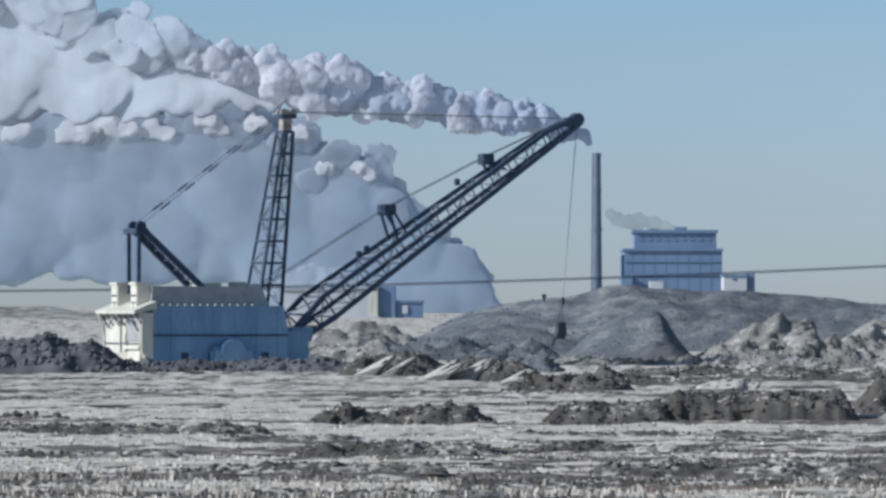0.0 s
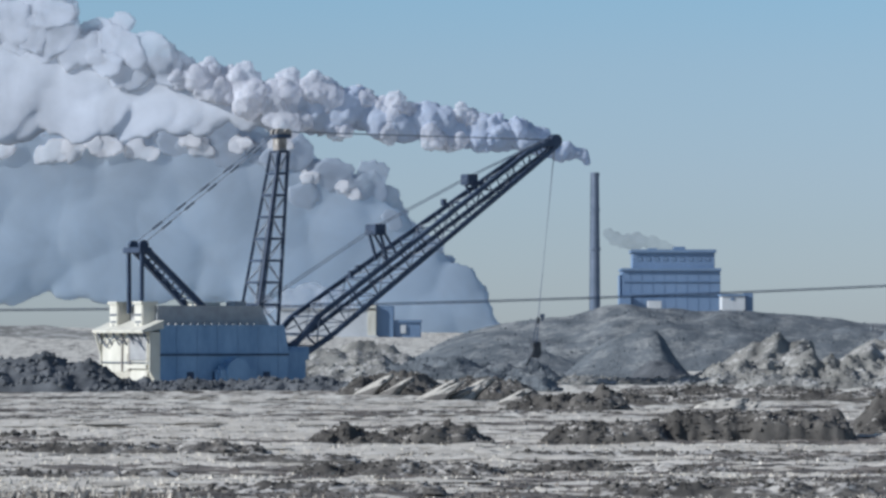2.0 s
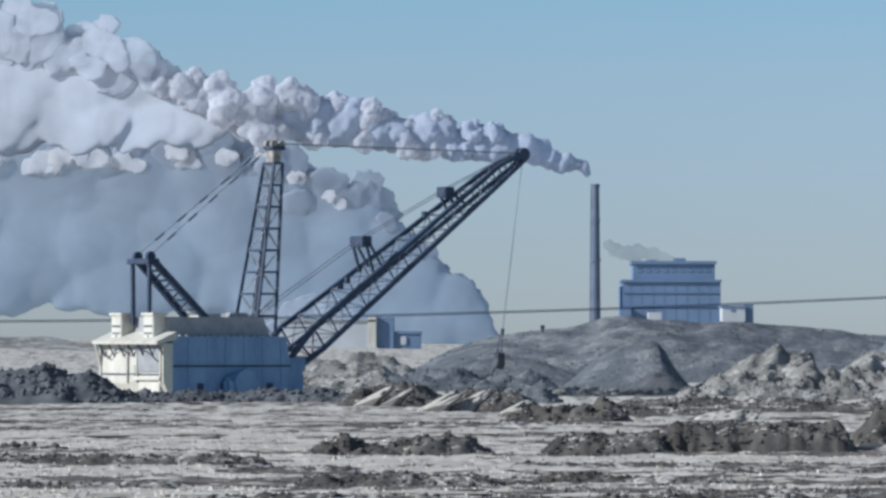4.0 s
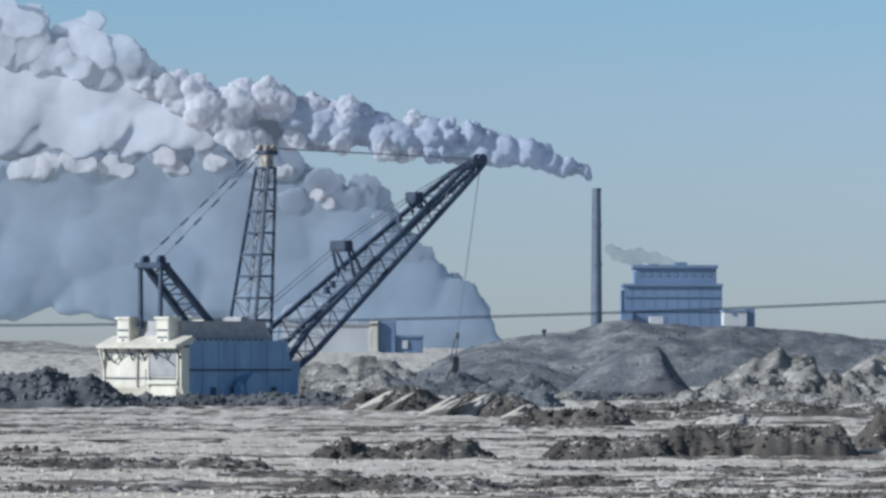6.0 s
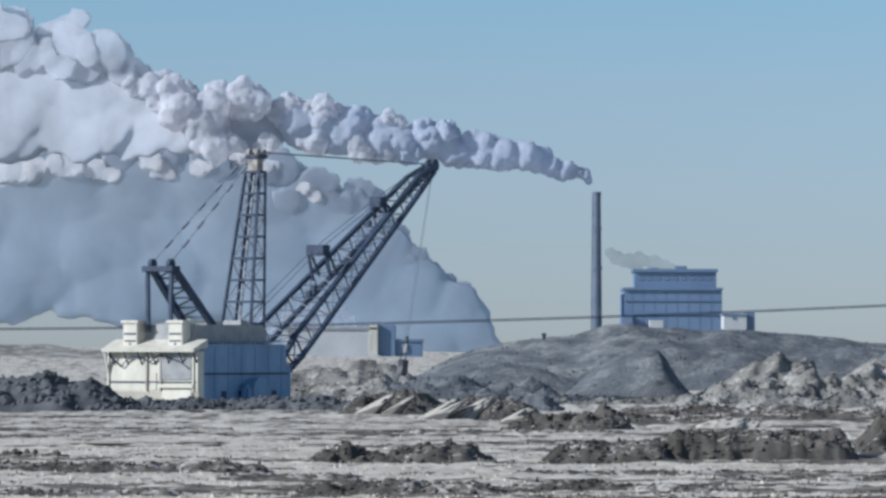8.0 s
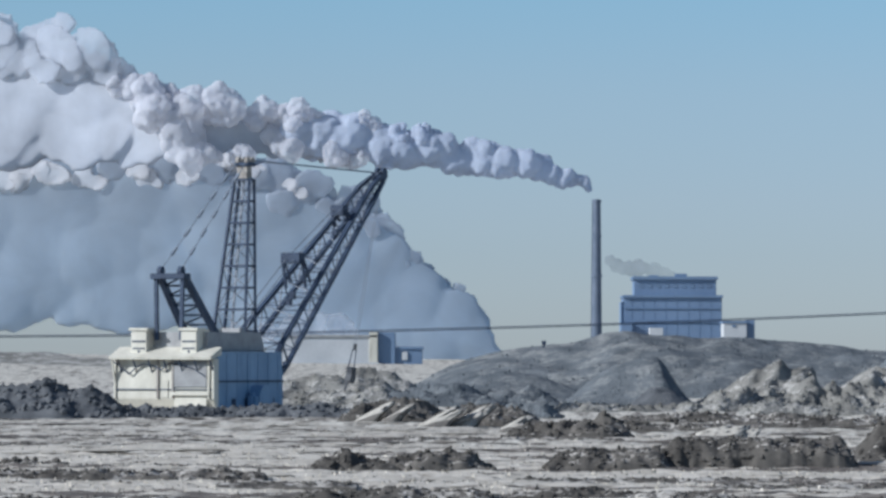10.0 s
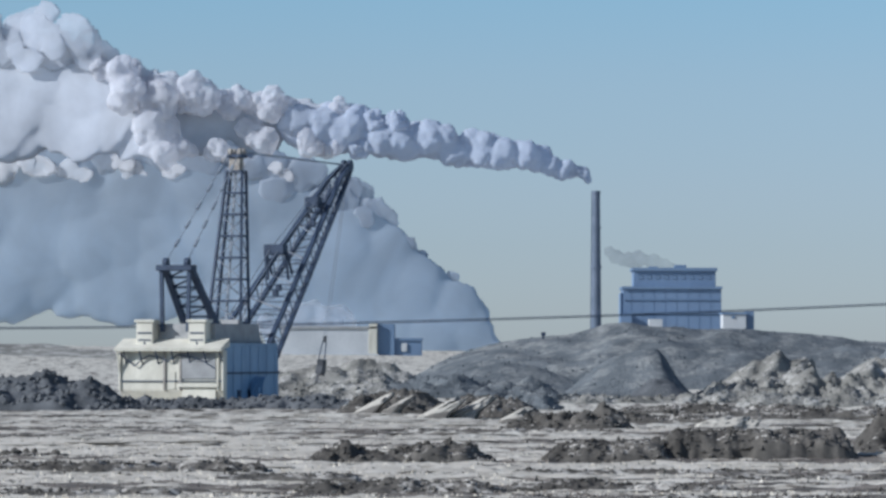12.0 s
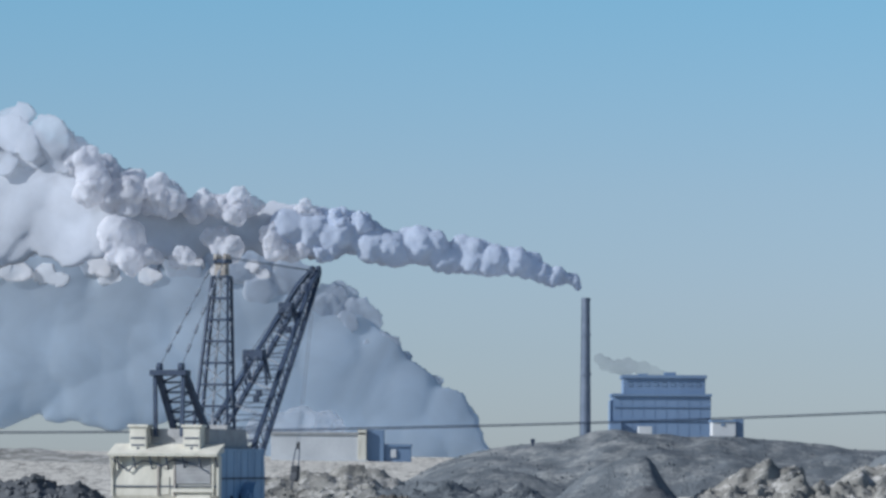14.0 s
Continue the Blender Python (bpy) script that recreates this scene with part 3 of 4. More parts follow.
def make_dragline():
    base = tagged(new("dragline_excavator"), "huge walking dragline with cream stern and blue-grey house", "dragline")
    # house
    bm = B()
    prism(bm, [(P(r, 0, z).x, P(r, 0, z).z) for r, z in ((-134, 8), (113, 8), (120, -30), (120, -96), (-134, -96))], -95 / U, 95 / U)
    bmesh.ops.bevel(bm, geom=list(bm.edges), offset=0.12, segments=2, affect="EDGES")
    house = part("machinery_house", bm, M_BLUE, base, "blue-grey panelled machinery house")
    for s in (-1, 1):
        l = s * 95.6
        for r in (-100, -60, -20, 20, 60, 100):
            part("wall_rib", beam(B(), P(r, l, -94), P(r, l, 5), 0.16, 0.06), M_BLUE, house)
        part("belt_rail", beam(B(), P(-134, l, -42), P(120, l, -42), 0.5, 0.4), M_STEEL, house)
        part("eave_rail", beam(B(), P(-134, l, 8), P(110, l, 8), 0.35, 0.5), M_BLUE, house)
        for r in (-80, -30, 70):
            part("house_door", box(B(), P(r, l - 1.5, -94), P(r + 12, l + 1.5, -72)), M_STEEL, house)
        bm = B()
        box(bm, P(-140, l - s * 4, -104), P(60, l + s * 22, -95), 0.2)
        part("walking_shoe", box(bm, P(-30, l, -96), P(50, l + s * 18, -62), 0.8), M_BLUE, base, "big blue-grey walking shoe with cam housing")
        bm = B()
        m = Matrix.Translation(P(10, l + s * 10, -72)) @ Matrix.Rotation(radians(90), 4, "X")
        bmesh.ops.create_cone(bm, cap_ends=True, segments=28, radius1=3.2, radius2=3.2, depth=3.0, matrix=m)
        part("walking_cam", bm, M_BLUE, base)
    # front deck below the boom feet
    bm = box(B(), P(100, -66, -98), P(172, 66, -34), 0.3)
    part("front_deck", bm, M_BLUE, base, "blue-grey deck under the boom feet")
    # the set-back upper house
    bm = B()
    prism(bm, [(P(r, 0, z).x, P(r, 0, z).z) for r, z in ((-128, 6), (-126, 44), (78, 44), (96, 6))], -72 / U, 72 / U)
    up = part("upper_house", bm, M_ROOF, base, "weathered grey set-back upper house")
    for s in (-1, 1):
        for k in range(13):
            r = -112 + 14 * k
            part("roof_vent", box(B(), P(r, s * 84 - 4, 7), P(r + 6, s * 84 + 4, 13), 0.1), M_ROOF, up)
    part("roof_hatch", box(B(), P(-20, -24, 43), P(22, 24, 50), 0.15), M_CREAM, up)
    part("roof_hatch", box(B(), P(40, -50, 43), P(60, -10, 52), 0.15), M_ROOF, up)
    # stern: cream wall with panels, canopy and two ventilator boxes
    bm = B()
    prism(bm, [(P(r, 0, z).x, P(r, 0, z).z) for r, z in ((-133, -2), (-133, -98), (-138, -98), (-152, -72), (-152, -2))], -97 / U, 97 / U)
    bmesh.ops.bevel(bm, geom=list(bm.edges), offset=0.15, segments=2, affect="EDGES")
    stern = part("stern_wall", bm, M_CREAM, base, "cream painted stern wall")
    for l in (-97, -88, -18, 12, 96):
        part("stern_post", beam(B(), P(-153.5, l, -72), P(-153.5, l, -2), 0.45), M_RUST if abs(l) < 50 else M_CREAM, stern)
    part("stern_louvre", box(B(), P(-154, -84, -52), P(-151, -20, -6)), M_ROOF, stern, "grey intake louvre")
    for k in range(8):
        part("louvre_slat", box(B(), P(-155, -83, -50 + 5.6 * k), P(-153, -21, -48.5 + 5.6 * k)), M_ROOF, stern)
    part("stern_ledge", box(B(), P(-158, -90, -66), P(-150, -14, -60)), M_CREAM, stern)
    part("stern_door", box(B(), P(-153.6, -8, -70), P(-151, 6, -40)), M_CREAM, stern)
    part("stern_hatch", box(B(), P(-153.2, -84, -94), P(-134, -20, -70), 0.1), M_CREAM, stern)
    hang = [(96, -8), (80, -20), (66, -30), (56, -20), (40, -12), (20, -14), (4, -22), (-14, -10), (-40, -14), (-60, -20), (-84, -34)]
    for (l0, z0), (l1, z1) in zip(hang, hang[1:]):
        part("hanging_cable", beam(B(), P(-157, l0, z0), P(-157, l1, z1), 0.32, sides=6), M_STEEL, stern)
    part("stern_rail", beam(B(), P(-154, -96, -56), P(-154, 96, -56), 0.25), M_STEEL, stern)
    bm = B()
    prism(bm, [(P(r, 0, z).x, P(r, 0, z).z) for r, z in ((-128, 18), (-128, 4), (-169, -4), (-170, 1))], -100 / U, 100 / U)
    can = part("stern_canopy", bm, M_CREAM, base, "cream canopy over the stern walkway")
    for l in (-96, -66, -36, -6, 24, 54, 84):
        part("canopy_bracket", beam(B(), P(-166, l, -4), P(-152, l, -26), 0.28), M_STEEL, can)
    part("canopy_side_brace", beam(B(), P(-166, 96, -3), P(-148, 96, -60), 0.4), M_CREAM, can)
    for a in (-64, 34):
        bm = box(B(), P(-152, a, 4), P(-126, a + 32, 48), 0.2)
        v = part("ventilator_box", bm, M_CREAM, base, "cream square ventilator box on the stern")
        part("box_cap", box(B(), P(-155, a - 3, 46), P(-123, a + 35, 51), 0.1), M_CREAM, v)
        part("box_slot", box(B(), P(-152.6, a + 3, 26), P(-151, a + 29, 29)), M_STEEL, v)
        part("box_slot", box(B(), P(-152.6, a + 4, 14), P(-151, a + 28, 16.5)), M_STEEL, v)
        part("box_slot", box(B(), P(-152.6, a + 14, 4), P(-151, a + 18, 12)), M_STEEL, v)
    # rear gantry
    g = part("gantry", box(B(), P(-142, -34, 136), P(-118, 34, 146), 0.15), M_STEEL, base, "dark steel rear gantry carrying the stays")
    for s in (-1, 1):
        part("gantry_post", beam(B(), P(-134, s * 24, 30), P(-134, s * 26, 138), 0.85), M_STEEL, g)
        part("gantry_leg", beam(B(), P(-14, s * 30, 40), P(-124, s * 24, 142), 1.4), M_STEEL, g)
        bm = B()
        m = Matrix.Translation(P(-128, s * 20, 150)) @ Matrix.Rotation(radians(90), 4, "X")
        bmesh.ops.create_cone(bm, cap_ends=True, segments=20, radius1=1.2, radius2=1.2, depth=1.0, matrix=m)
        part("gantry_sheave", bm, M_STEEL, g)
    for k in range(1, 6):
        u = k / 6
        a, b = P(-14, 30, 40).lerp(P(-124, 24, 142), u), P(-14, -30, 40).lerp(P(-124, -24, 142), u)
        part("gantry_rung", beam(B(), a, b, 0.5), M_STEEL, g)
        c = P(-14, -30, 40).lerp(P(-124, -24, 142), min(1, u + 1 / 6))
        part("gantry_rung", beam(B(), a, c, 0.35), M_STEEL, g)
    # mast
    bm = box(B(), P(144, -11, 318), P(162, 11, 348), 0.2)
    mast = part("mast", bm, M_RUST, base, "tall lattice mast with rusty pale head")
    e0 = [P(88, -34, 8), P(132, -34, 8), P(132, 34, 8), P(88, 34, 8)]
    e1 = [P(143, -15, 320), P(162, -15, 320), P(162, 15, 320), P(143, 15, 320)]
    lattice(mast, e0, e1, 8, 0.66, 0.2, M_STEEL, 2.6)
    part("mast_ladder", beam(B(), P(100, 0, 20), P(150, 0, 318), 0.5, 0.4), M_LACE, mast)
    part("mast_head", box(B(), P(140, -15, 344), P(170, 15, 351), 0.2), M_STEEL, mast)
    for s in (-1, 1):
        for r in (147, 164):
            bm = B()
            m = Matrix.Translation(P(r, s * 9, 354)) @ Matrix.Rotation(radians(90), 4, "X")
            bmesh.ops.create_cone(bm, cap_ends=True, segments=20, radius1=1.0, radius2=1.0, depth=0.8, matrix=m)
            part("mast_sheave", bm, M_RUST, mast)
    # boom
    tip = P(731, 0, 350)
    bm = box(B(), P(706, -10, 338), P(738, 10, 356), 0.4)
    boom = part("boom", bm, M_STEEL, base, "long dark lattice boom")
    f_lo, f_hi = (172, -44), (146, -36)
    e0 = [P(f_lo[0], -52, f_lo[1]), P(f_hi[0], -52, f_hi[1]), P(f_hi[0], 52, f_hi[1]), P(f_lo[0], 52, f_lo[1])]
    k0 = [P(231, -50, -9), P(206, -50, 26), P(206, 50, 26), P(231, 50, -9)]
    k1 = [P(676, -12, 303), P(664, -12, 328), P(664, 12, 328), P(676, 12, 303)]
    e1 = [P(728, -7, 340), P(722, -7, 352), P(722, 7, 352), P(728, 7, 340)]
    lattice(boom, k0, k1, 13, 1.05, 0.2, M_STEEL)
    lattice(boom, e0, k0, 2, 1.2, 0.3, M_STEEL)
    lattice(boom, k1, e1, 2, 1.0, 0.22, M_STEEL)
    for s in (-1, 1):
        bm = B()
        m = Matrix.Translation(P(730, s * 6, 352)) @ Matrix.Rotation(radians(90), 4, "X")
        bmesh.ops.create_cone(bm, cap_ends=True, segments=24, radius1=1.7, radius2=1.7, depth=0.8, matrix=m)
        part("point_sheave", bm, M_STEEL, boom)
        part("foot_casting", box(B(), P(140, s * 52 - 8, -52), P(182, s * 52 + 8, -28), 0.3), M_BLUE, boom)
    for r, z0, z1, w in ((351, 120, 180, 20), (548, 240, 274, 14)):
        fr = part("rope_support", box(B(), P(r - 12, -w, z1 - 7), P(r + 10, w, z1 + 13), 0.2), M_STEEL, boom, "dark sheave frame above the boom")
        for s in (-1, 1):
            part("support_leg", beam(B(), P(r + 12, s * w, z0 + 8), P(r - 4, s * w, z1), 0.6), M_STEEL, boom)
            part("support_leg", beam(B(), P(r + 32, s * w, z0 + 18), P(r + 4, s * w, z1), 0.5), M_STEEL, boom)
    for r, z in ((285, 96), (478, 228), (300, 106)):
        part("boom_lamp_frame", box(B(), P(r - 4, -30, z), P(r + 4, -20, z + 12), 0.1), M_STEEL, boom)
    # stays and ropes
    for s in (-1, 1):
        a, b = P(-128, s * 20, 152), P(147, s * 9, 356)
        part("back_stay", beam(B(), a, b, 0.22, sides=6), M_ROPE, base)
        for k in range(1, 6):
            c = a.lerp(b, k / 6)
            e = (b - a).normalized()
            part("stay_link", beam(B(), c - e * 1.5, c + e * 1.5, 0.55), M_ROPE, base)
        part("front_stay", beam(B(), P(164, s * 9, 356), P(726, s * 6, 354), 0.22, sides=6), M_ROPE, base)
        h1, h2, h3 = P(120, s * 8, 50), P(351, s * 8, 188), P(548, s * 8, 283)
        for p, q in ((h1, h2), (h2, h3), (h3, P(728, s * 4, 362))):
            part("hoist_line", beam(B(), p, q, 0.24, sides=6), M_ROPE, base)
    # bucket on its hoist ropes, hanging from the boom point
    sling = part("hoist_rope", beam(B(), (0.35, 0.4, 0), (0.15, 0.4, -43.6), 0.14, sides=6), M_ROPE, base, "dark hoist rope under the boom point")
    sling.location = tip
    part("hoist_rope_second", beam(B(), (-0.35, -0.4, 0), (-0.15, -0.4, -43.6), 0.14, sides=6), M_ROPE, sling)
    part("hoist_socket", box(B(), (-0.35, -0.45, -45.4), (0.35, 0.45, -43.6), 0.15), M_IRON, sling)
    for s in (-1, 1):
        part("hoist_chain", beam(B(), (0, s * 0.5, -45.1), (-0.4, s * 0.9, -50.6), 0.22), M_STEEL, sling)
    bm = B()
    prism(bm, [(-1.3, -50), (1.0, -49.8), (1.5, -53), (0.9, -54.2), (-1.6, -53.8), (-1.0, -51.6)], -1.0, 1.0)
    bmesh.ops.bevel(bm, geom=list(bm.edges), offset=0.2, segments=2, affect="EDGES")
    part("drag_bucket", bm, M_IRON, sling, "dark steel dragline bucket")
    part("drag_chain", beam(B(), (-1.2, 0, -53.6), (-2.2, 0, -56.1), 0.5), M_IRON, sling)
    bm = B()
    bmesh.ops.create_cone(bm, cap_ends=True, segments=40, radius1=9.5, radius2=9.5, depth=3, matrix=Matrix.Translation((0, 0, 1.4)))
    part("base_tub", bm, M_STEEL, base)
    return base, sling


DRAGLINE, SLING = make_dragline()


# ---- the power station ----
def wall_box(name, parent, x0, x1, y0, y1, d, depth, material, label=""):
    a, b = at(x0, y1, d), at(x1, y0, d)
    return part(name, box(B(), a, b + Vector((0, depth, 0)), 0.3), material, parent, label)


def make_plant():
    d = 3600
    st = tagged(new("chimney_stack"), "tall slim concrete chimney with a ring platform", "chimney")
    c = at(1056, HZ, d)
    top, low = at(0, 271, d).z, relief(c.x, d) - 1
    r0, r1 = 4.6, 3.3
    bm = B()
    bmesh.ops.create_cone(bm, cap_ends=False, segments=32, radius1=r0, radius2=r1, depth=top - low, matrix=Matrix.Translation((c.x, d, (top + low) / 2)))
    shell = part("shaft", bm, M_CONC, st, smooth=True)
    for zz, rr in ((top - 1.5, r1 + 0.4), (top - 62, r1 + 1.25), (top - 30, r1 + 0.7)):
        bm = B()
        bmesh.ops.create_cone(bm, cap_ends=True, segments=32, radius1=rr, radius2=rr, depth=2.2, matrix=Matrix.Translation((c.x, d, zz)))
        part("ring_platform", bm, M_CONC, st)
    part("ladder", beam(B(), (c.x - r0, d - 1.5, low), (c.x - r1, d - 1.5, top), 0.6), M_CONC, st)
    pl = tagged(new("power_station"), "large clad boiler house with stepped roof, tinted by blue haze", "power station")
    main = wall_box("main_block", pl, 1105, 1278, 442, 575, d, 60, M_CLAD)
    wall_box("upper_block", pl, 1124, 1268, 411, 444, d + 4, 50, M_CLAD)
    wall_box("side_bay", pl, 1100, 1110, 452, 545, d + 5, 40, M_CLAD)
    wall_box("roof_edge", pl, 1121, 1271, 407, 413, d + 2, 54, M_CLAD2)
    wall_box("roof_edge", pl, 1103, 1280, 440, 445, d - 2, 64, M_CLAD2)
    wall_box("roof_plant", pl, 1196, 1216, 402, 410, d + 8, 20, M_CLAD2)
    wall_box("roof_plant", pl, 1150, 1166, 405, 410, d + 8, 20, M_CLAD2)
    wall_box("cladding_band", pl, 1105, 1278, 484, 489, d - 1.2, 2, M_CLAD2)
    wall_box("cladding_band", pl, 1105, 1278, 462, 465, d - 1, 2, M_CLAD2)
    for k in range(9):
        x = 1132 + 15 * k
        wall_box("window", pl, x, x + 8, 420, 428, d + 3.7, 2, M_CLAD2)
    for k in range(8):
        x = 1118 + 20 * k
        wall_box("cladding_rib", pl, x, x + 1.6, 446, 520, d - 0.2, 2, M_CLAD2)
    wall_box("loading_shed", pl, 1150, 1174, 498, 512, d - 20, 16, M_WHITE, "small white shed before the boiler house")
    wall_box("conveyor_house", pl, 1100, 1120, 490, 520, d - 10, 16, M_CLAD)
    hut = tagged(new("transfer_house"), "small white transfer house on the spoil hill", "building")
    d = 3300
    wall_box("wall", hut, 1281, 1322, 489, 575, d, 30, M_WHITE)
    wall_box("roof", hut, 1279, 1324, 486, 490, d - 1, 32, M_CLAD2)
    wall_box("stair_tower", hut, 1320, 1336, 484, 575, d + 6, 14, M_CLAD2)
    wall_box("window", hut, 1296, 1303, 492, 497, d - 0.6, 1, M_CLAD2)
    hall = tagged(new("turbine_hall"), "long pale hall with an end tower tinted by blue haze", "building")
    d = 3000
    wall_box("wall", hall, 500, 668, 514, 612, d, 30, M_WHITE)
    wall_box("roof", hall, 498, 670, 511, 516, d - 1, 32, M_ROOF)
    wall_box("end_tower", hall, 669, 700, 507, 612, d + 2, 30, M_CLAD2)
    wall_box("corner_turret", hall, 654, 669, 505, 612, d - 1, 10, M_CREAM, "cream stair turret")
    wall_box("annex", hall, 700, 748, 535, 612, d + 4, 26, M_CLAD2)
    wall_box("annex_roof", hall, 696, 750, 532, 537, d + 3, 28, M_CLAD2)
    wall_box("door", hall, 712, 722, 541, 556, d + 3, 2, M_WHITE)
    wall_box("wall_plinth", hall, 500, 672, 560, 612, d - 2, 4, M_WHITE)


make_plant()


def make_line():
    """Conductors sagging across the distance, between lattice pylons out of view."""
    d = 1750
    ob = tagged(new("power_line"), "thin dark overhead power line sagging across", "power line")
    pts = [(-500, 513), (-200, 514), (0, 513.5), (300, 511), (600, 505), (900, 496), (1080, 490.5), (1280, 482.5), (1568, 470), (1900, 453), (2300, 427)]
    for k, off in enumerate((0, 0.6)):
        cu = bpy.data.curves.new("conductor", "CURVE")
        cu.dimensions = "3D"
        sp = cu.splines.new("POLY")
        xs = np.linspace(-500, 2300, 60)
        sp.points.add(59)
        co = np.polyfit([p[0] for p in pts], [p[1] for p in pts], 4)
        for i, x in enumerate(xs):
            v = at(x, float(np.polyval(co, x)), d)
            sp.points[i].co = (v.x, v.y + off, v.z - off, 1)
        cu.bevel_depth = 0.2
        cu.bevel_resolution = 1
        cu.materials.append(M_STEEL)
        w = new("conductor", cu)
        w.parent = ob
    for x in (-500, 2300):
        top = at(x, float(np.polyval(co, x)), d)
        low = relief(top.x, d)
        p = part("pylon", beam(B(), (top.x, d, low - 0.5), (top.x, d, top.z + 3), 0.9, 0.9, 8), M_STEEL, ob)
        part("crossarm", beam(B(), (top.x - 6, d, top.z + 0.3), (top.x + 6, d, top.z + 0.3), 0.5), M_STEEL, p)


make_line()
kp = at(963, 524, 1638)
post = tagged(new("hill_marker"), "small dark post on the spoil hill", "post")
part("post", beam(B(), (kp.x, 1638, kp.z - 8), (kp.x, 1638, kp.z + 0.3), 0.8), M_STEEL, post)
part("board", box(B(), (kp.x - 0.8, 1637, kp.z - 0.9), (kp.x + 0.8, 1637.5, kp.z + 0.6)), M_STEEL, post)

# ---- steam ----
def billow(name, balls, material, parent=None, label="", voxel=2.5, lumps=((22, 10.0), (8, 3.0)), soft=2, deep=1.0):
    """Balls (x, y, z, radius) melted into one lumpy cloud mesh; lumps: size and height of its billows; deep: their depth along y."""
    bm = B()
    for x, y, z, r in balls:
        bmesh.ops.create_icosphere(bm, subdivisions=3, radius=r, matrix=Matrix.Translation((x, y, z)) @ Matrix.Diagonal((1, deep, 1, 1)))
    me = mesh_of(bm, name, material, True)
    ob = new(name, me)
    rm = ob.modifiers.new("melt", "REMESH")
    rm.mode, rm.voxel_size, rm.use_smooth_shade = "VOXEL", voxel, True
    for size, high in lumps:
        if high < 0:                                # round cauliflower heads
            tx = bpy.data.textures.new("heads", "VORONOI")
            tx.noise_scale = size
        else:
            tx = bpy.data.textures.new("billow", "CLOUDS")
            tx.noise_scale, tx.noise_depth, tx.noise_basis = size, 2, "ORIGINAL_PERLIN"
        for way in (("X", "Z") if deep < 0.5 else ("NORMAL",)):      # shallow sheets swell along their plane
            dm = ob.modifiers.new("lumps", "DISPLACE")
            dm.texture, dm.strength, dm.mid_level, dm.texture_coords, dm.direction = tx, high, 0.5, "LOCAL", way
    sm = ob.modifiers.new("soften", "SMOOTH")
    sm.iterations, sm.factor = soft, 0.5
    ob.parent = parent
    return tagged(ob, label)


SC = 3700 / F


def cloud_balls(rng, pts, n, jitter=0.35, d=3700, deep=1.0):
    """Balls strewn along a line of (bearing, height angle, radius)."""
    out = []
    xs, ys, rs = zip(*pts)
    for k in range(n):
        u = (k + rng.random()) / n * (len(pts) - 1)
        x, y, r = (float(np.interp(u, range(len(pts)), q)) for q in (xs, ys, rs))
        s = r * rng.uniform(0.55, 0.85)
        a = rng.random() * 6.283
        q = r * jitter * math.sqrt(rng.random())
        v = at(x + math.cos(a) * q, y + math.sin(a) * q, d)
        out.append((v.x, d + rng.uniform(-1, 1) * r * deep * SC * 0.6, v.z, s * SC))
    return out


rng = random.Random(5)
PUFFS = []
PLUME = tagged(new("steam_plume"), "white steam plume drifting from the chimney", "steam plume")
TOP = [(1050, 236), (1020, 214), (1000, 203), (930, 176), (850, 159), (770, 142), (690, 133), (620, 112), (560, 106), (480, 90), (420, 84), (330, 78), (240, 55), (160, 10), (60, -15), (-300, -40)]
LOW = [(1050, 262), (1000, 257), (950, 249), (870, 237), (780, 230), (700, 222), (600, 212), (500, 204), (400, 214), (300, 226), (200, 232), (0, 236), (-300, 240)]


def edge(line, x):
    xs, ys = zip(*line[::-1])
    return float(np.interp(x, xs, ys))


def plume_balls(count, x0, x1, shrink, big=(0.4, 0.75), spread=0.5):
    """Balls that fill the plume between its upper and lower edge."""
    out = []
    for k in range(count):
        x = x0 + (x1 - x0) * (k + rng.random()) / count
        hi, lo = edge(TOP, x), edge(LOW, x)
        half = (lo - hi) / 2
        r = max(5.0, half * rng.uniform(*big))
        y = (hi + lo) / 2 + rng.uniform(-1, 1) * max(0, half * shrink - r)
        v = at(x, y, 3700)
        out.append((v.x, 3700 + rng.uniform(-spread, spread) * half * SC, v.z, r * SC))
    return out


billow("spread_plume", plume_balls(240, 600, -280, 0.95, (0.25, 0.5), 0.05), M_FAR, PLUME, "older steam spreading wide", 2.2, ((30, 10), (12, 5), (6, 3)), 5, 0.15)
billow("plume_core", plume_balls(85, 1046, 520, 0.95), M_STEAM, PLUME, "long white steam plume", 1.6, ((20, 6), (9, -3), (4, -1)), 3)

def puff(parent, r, n, rise, material, name="billow", deep=0.8, rough=0.85, soft=2):
    """A rigid lump of steam: overlapping balls of uneven size."""
    balls = []
    for q in range(n):
        a = rng.random() * 6.283
        f = r * 0.42 * math.sqrt(rng.random())
        balls.append((math.cos(a) * f * 1.5 * SC, rng.uniform(-0.4, 0.4) * r * SC, math.sin(a) * f * rise * SC, r * rng.uniform(0.4, 0.68) * SC))
    w = r * SC
    voxel = max(0.8, w * 0.07)
    lumps = ((w * rng.uniform(0.7, 1.0), w * 0.6 * rough), (w * rng.uniform(0.5, 0.65), w * -0.3 * rough), (w * 0.25, w * -0.1 * rough), (w * 0.16, w * 0.16 * rough))
    return billow(name, balls, material, parent, "", voxel, lumps, soft, deep)


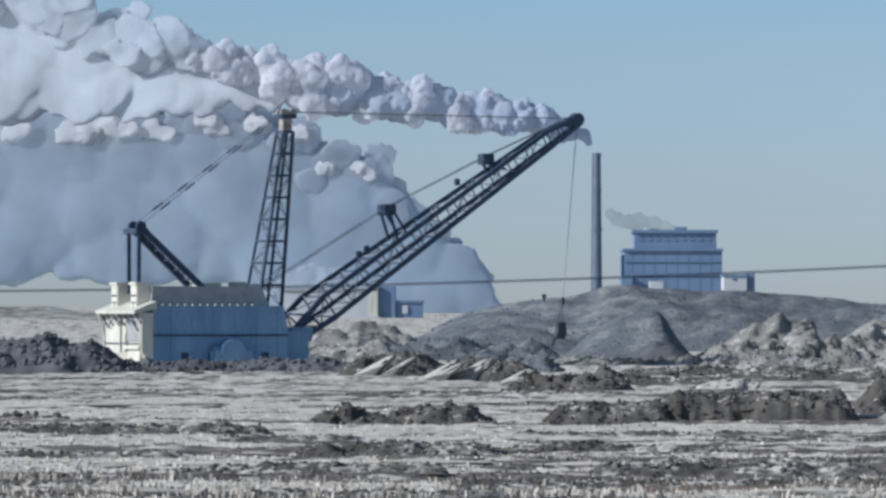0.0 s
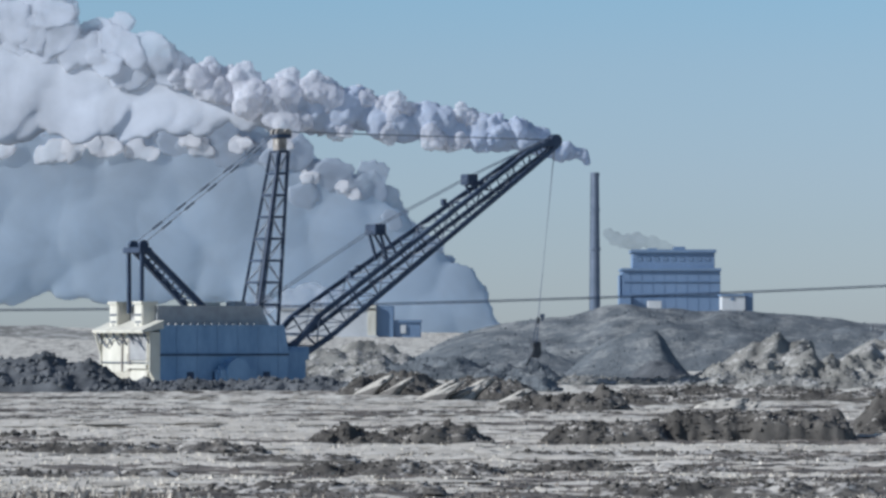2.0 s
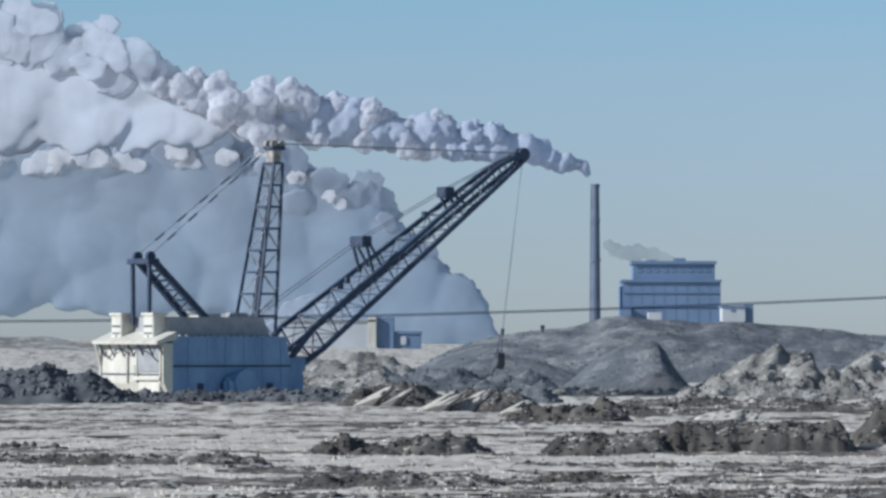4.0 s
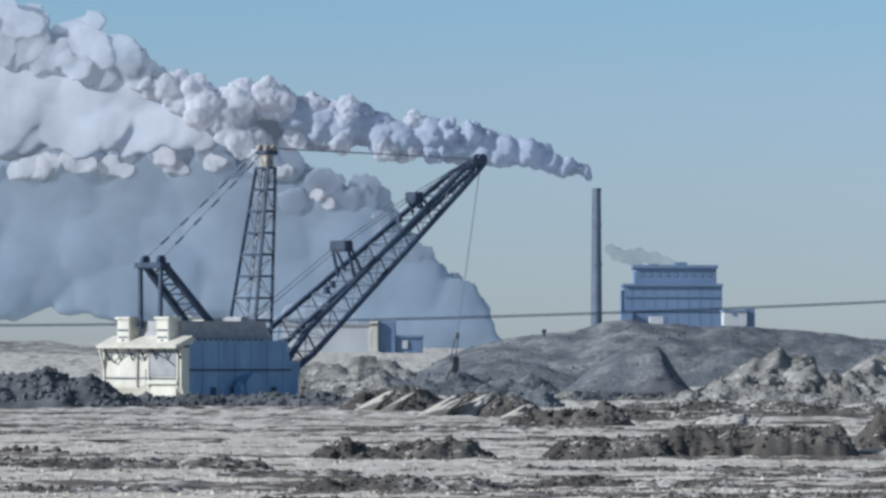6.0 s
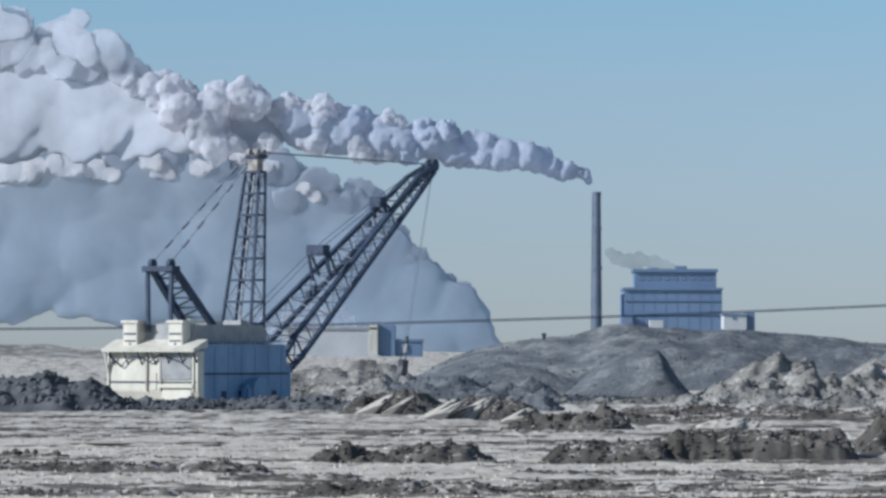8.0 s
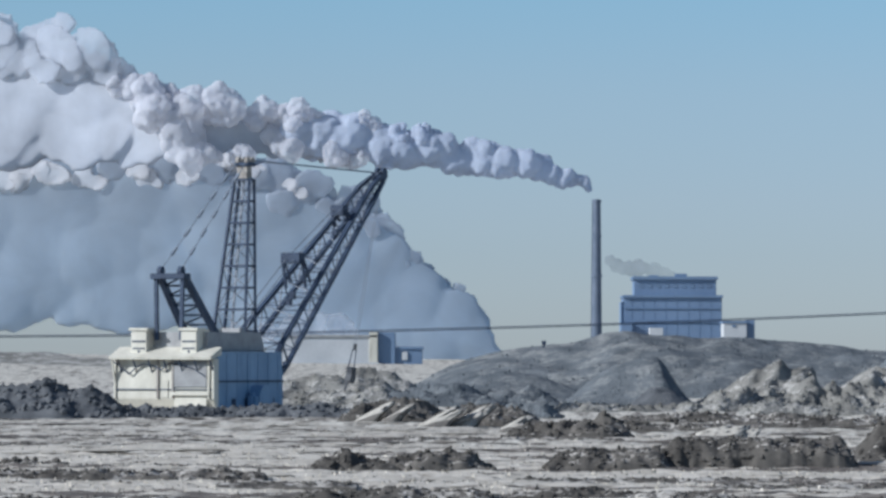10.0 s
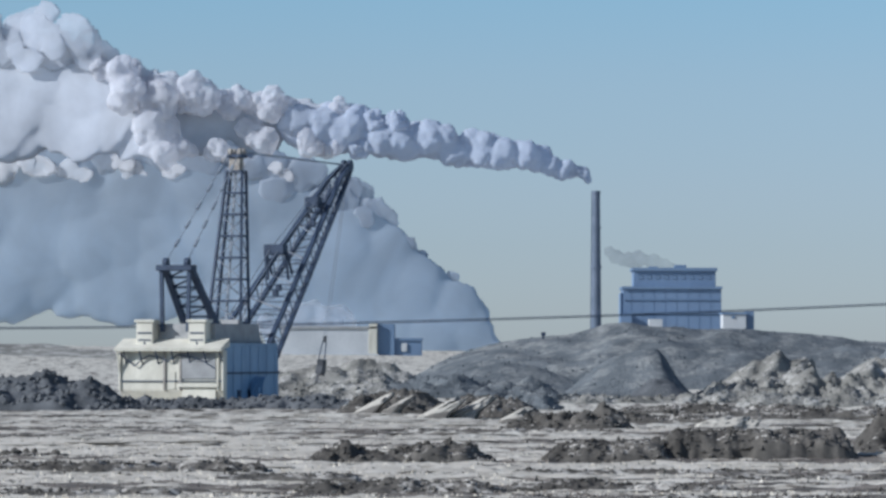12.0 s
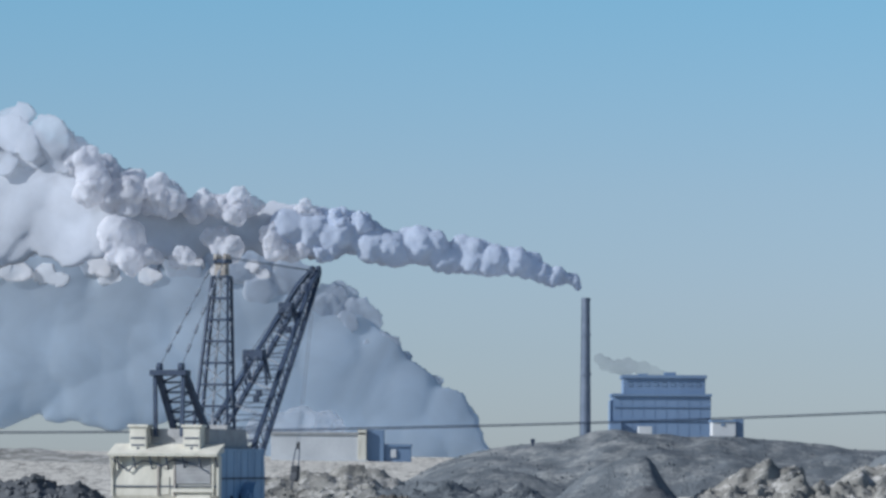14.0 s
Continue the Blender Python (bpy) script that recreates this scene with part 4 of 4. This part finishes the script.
# billows that ride the plume with the wind
WIND = 22.0
for k in range(42):
    x0 = (985 - 25 * k if k < 26 else 345 - 34 * (k - 26)) + rng.uniform(-14, 14)
    h0 = edge(LOW, x0) - edge(TOP, x0)
    r = max(9.0, min(46.0, h0 * rng.uniform(0.24, 0.46)))
    side = rng.random() * (1.0 if x0 > 480 else 0.6)
    if x0 < 330:
        r *= 1.3
    ob = puff(PLUME, r * 1.1, 5, 0.9, M_SOFT if x0 < 360 else M_PUFF if x0 < 900 else M_STEAM, deep=0.09 if x0 < 360 else 0.7, rough=0.8 if x0 < 360 else 0.85)
    lift = max(0.0, min(75.0, (370 - x0) * 0.6)) * rng.uniform(0.35, 1.1)
    speed = WIND if x0 > 480 else 14.0
    tilt = rng.uniform(-60, 60)
    sink = rng.uniform(0.55, 1.15)
    rows = []
    for t in (0, 3.5, 7, 10.5, 14):
        x = x0 - speed * t
        hi, lo = edge(TOP, x), edge(LOW, x)
        y = hi + r * sink - lift if side < 0.68 else lo - r * sink
        v = at(x, y, 3700 - (lo - hi) * (0.25 if x0 > 480 else 0.0) * SC - (2 if x0 > 480 else -1))
        rows.append((t, pose(v.x, v.y, v.z, 0, tilt + t * (0.8 if side < 0.68 else -0.6), 0)))
    PUFFS.append((ob, rows))

BANK = tagged(new("steam_bank"), "great blue-shaded steam cloud behind the excavator", "steam cloud")
CREST = [(912, 540), (890, 522), (850, 482), (832, 452), (810, 428), (775, 412), (742, 376), (700, 352), (684, 330), (664, 292), (620, 276), (585, 282), (540, 246), (500, 214), (400, 190), (300, 178), (180, 172), (60, 168), (-300, 160)]


def bank_balls(count, x0, x1, d, floor=590):
    out = []
    for k in range(count):
        x = x0 + (x1 - x0) * (k + rng.random()) / count
        hi = edge(CREST, x)
        lo = max(hi + 16, floor)
        half = (lo - hi) / 2
        r = max(7.0, min(72.0, half * rng.uniform(0.35, 0.7)))
        y = (hi + lo) / 2 + rng.uniform(-1, 1) * max(0, half * 0.97 - r)
        v = at(x, y, d)
        out.append((v.x, d + rng.uniform(-4, 4), v.z, r * SC))
    return out


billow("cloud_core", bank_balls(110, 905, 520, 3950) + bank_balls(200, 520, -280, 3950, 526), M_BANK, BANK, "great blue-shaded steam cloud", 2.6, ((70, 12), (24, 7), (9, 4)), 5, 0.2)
# sunlit heads between the plume and the bank
for k in range(12):
    x0 = 640 - 60 * k + rng.uniform(-14, 14)
    r = rng.uniform(28, 48) if x0 < 470 else rng.uniform(20, 30)
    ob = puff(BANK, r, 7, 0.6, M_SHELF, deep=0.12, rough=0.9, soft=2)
    tilt, dip = rng.uniform(-40, 40), rng.uniform(-14, 20)
    rows = []
    for t in (0, 4.7, 9.4, 14):
        x = x0 - 12.0 * t
        v = at(x, (edge(LOW, x) + 2 if x < 470 else edge(CREST, x) + 12) + dip, 3944.5)
        rows.append((t, pose(v.x, v.y, v.z, 0, tilt + t * 0.4, 0)))
    PUFFS.append((ob, rows))
for k in range(26):
    x0 = 870 - 30 * k + rng.uniform(-12, 12)
    hi = edge(CREST, x0)
    r = max(17.0, min(62.0, (530 - hi) * rng.uniform(0.16, 0.34)))
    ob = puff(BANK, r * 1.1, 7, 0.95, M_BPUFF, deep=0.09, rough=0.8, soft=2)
    tilt = rng.uniform(-60, 60)
    sink = rng.uniform(0.1, 0.8)
    rows = []
    for t in (0, 4.7, 9.4, 14):
        x = x0 - 5.0 * t
        v = at(x, edge(CREST, x) + r * sink, 3954)
        rows.append((t, pose(v.x, v.y, v.z, 0, tilt + t * 0.5, 0)))
    PUFFS.append((ob, rows))
WISP = tagged(new("roof_vapour"), "thin grey vapour drifting off the boiler house", "vapour")
billow("vapour_trail", cloud_balls(rng, [(1196, 404, 6), (1160, 397, 13), (1120, 391, 17), (1072, 382, 12)], 26, 0.5, 3640), M_WISP, WISP, "thin grey vapour", 1.0, ((9, 6), (4, 3)), 3)
billow("steam_puff", cloud_balls(rng, [(480, 508, 24), (550, 494, 30), (590, 496, 26), (625, 508, 16)], 22, 0.5, 3500), M_VEIL, BANK, "small pale steam cloud", 1.2, ((16, 5),), 5)


def motions():
    turn = [(0, 24.1), (0.5, 25.5), (1, 27.0), (1.5, 28.5), (2, 30.3), (2.5, 32.2), (3, 34.2), (5.5, 45.4), (6, 47.8), (6.5, 50.1), (7, 52.3), (7.5, 54.3), (8, 56.8), (10.5, 67.2), (11, 68.6), (11.5, 69.9), (12, 71.0), (12.5, 72.0), (13, 72.9), (13.5, 73.7), (14, 74.5)]
    walk(DRAGLINE, [(t, pose(PIVOT[0], PIVOT[1], 0, 0, 0, a)) for t, a in turn])
    tip = P(731, 0, 341)
    sway = [(0, 1.5, 7.5), (3, 1.7, 8.0), (6, 2.0, 8.5), (9, 2.0, 9.0), (12, 1.5, 7.5), (14, 1.0, 5.5)]
    walk(SLING, [(t, pose(tip.x, tip.y, tip.z, b, a, 0)) for t, a, b in sway])
    for ob, rows in PUFFS:
        walk(ob, rows)


motions()
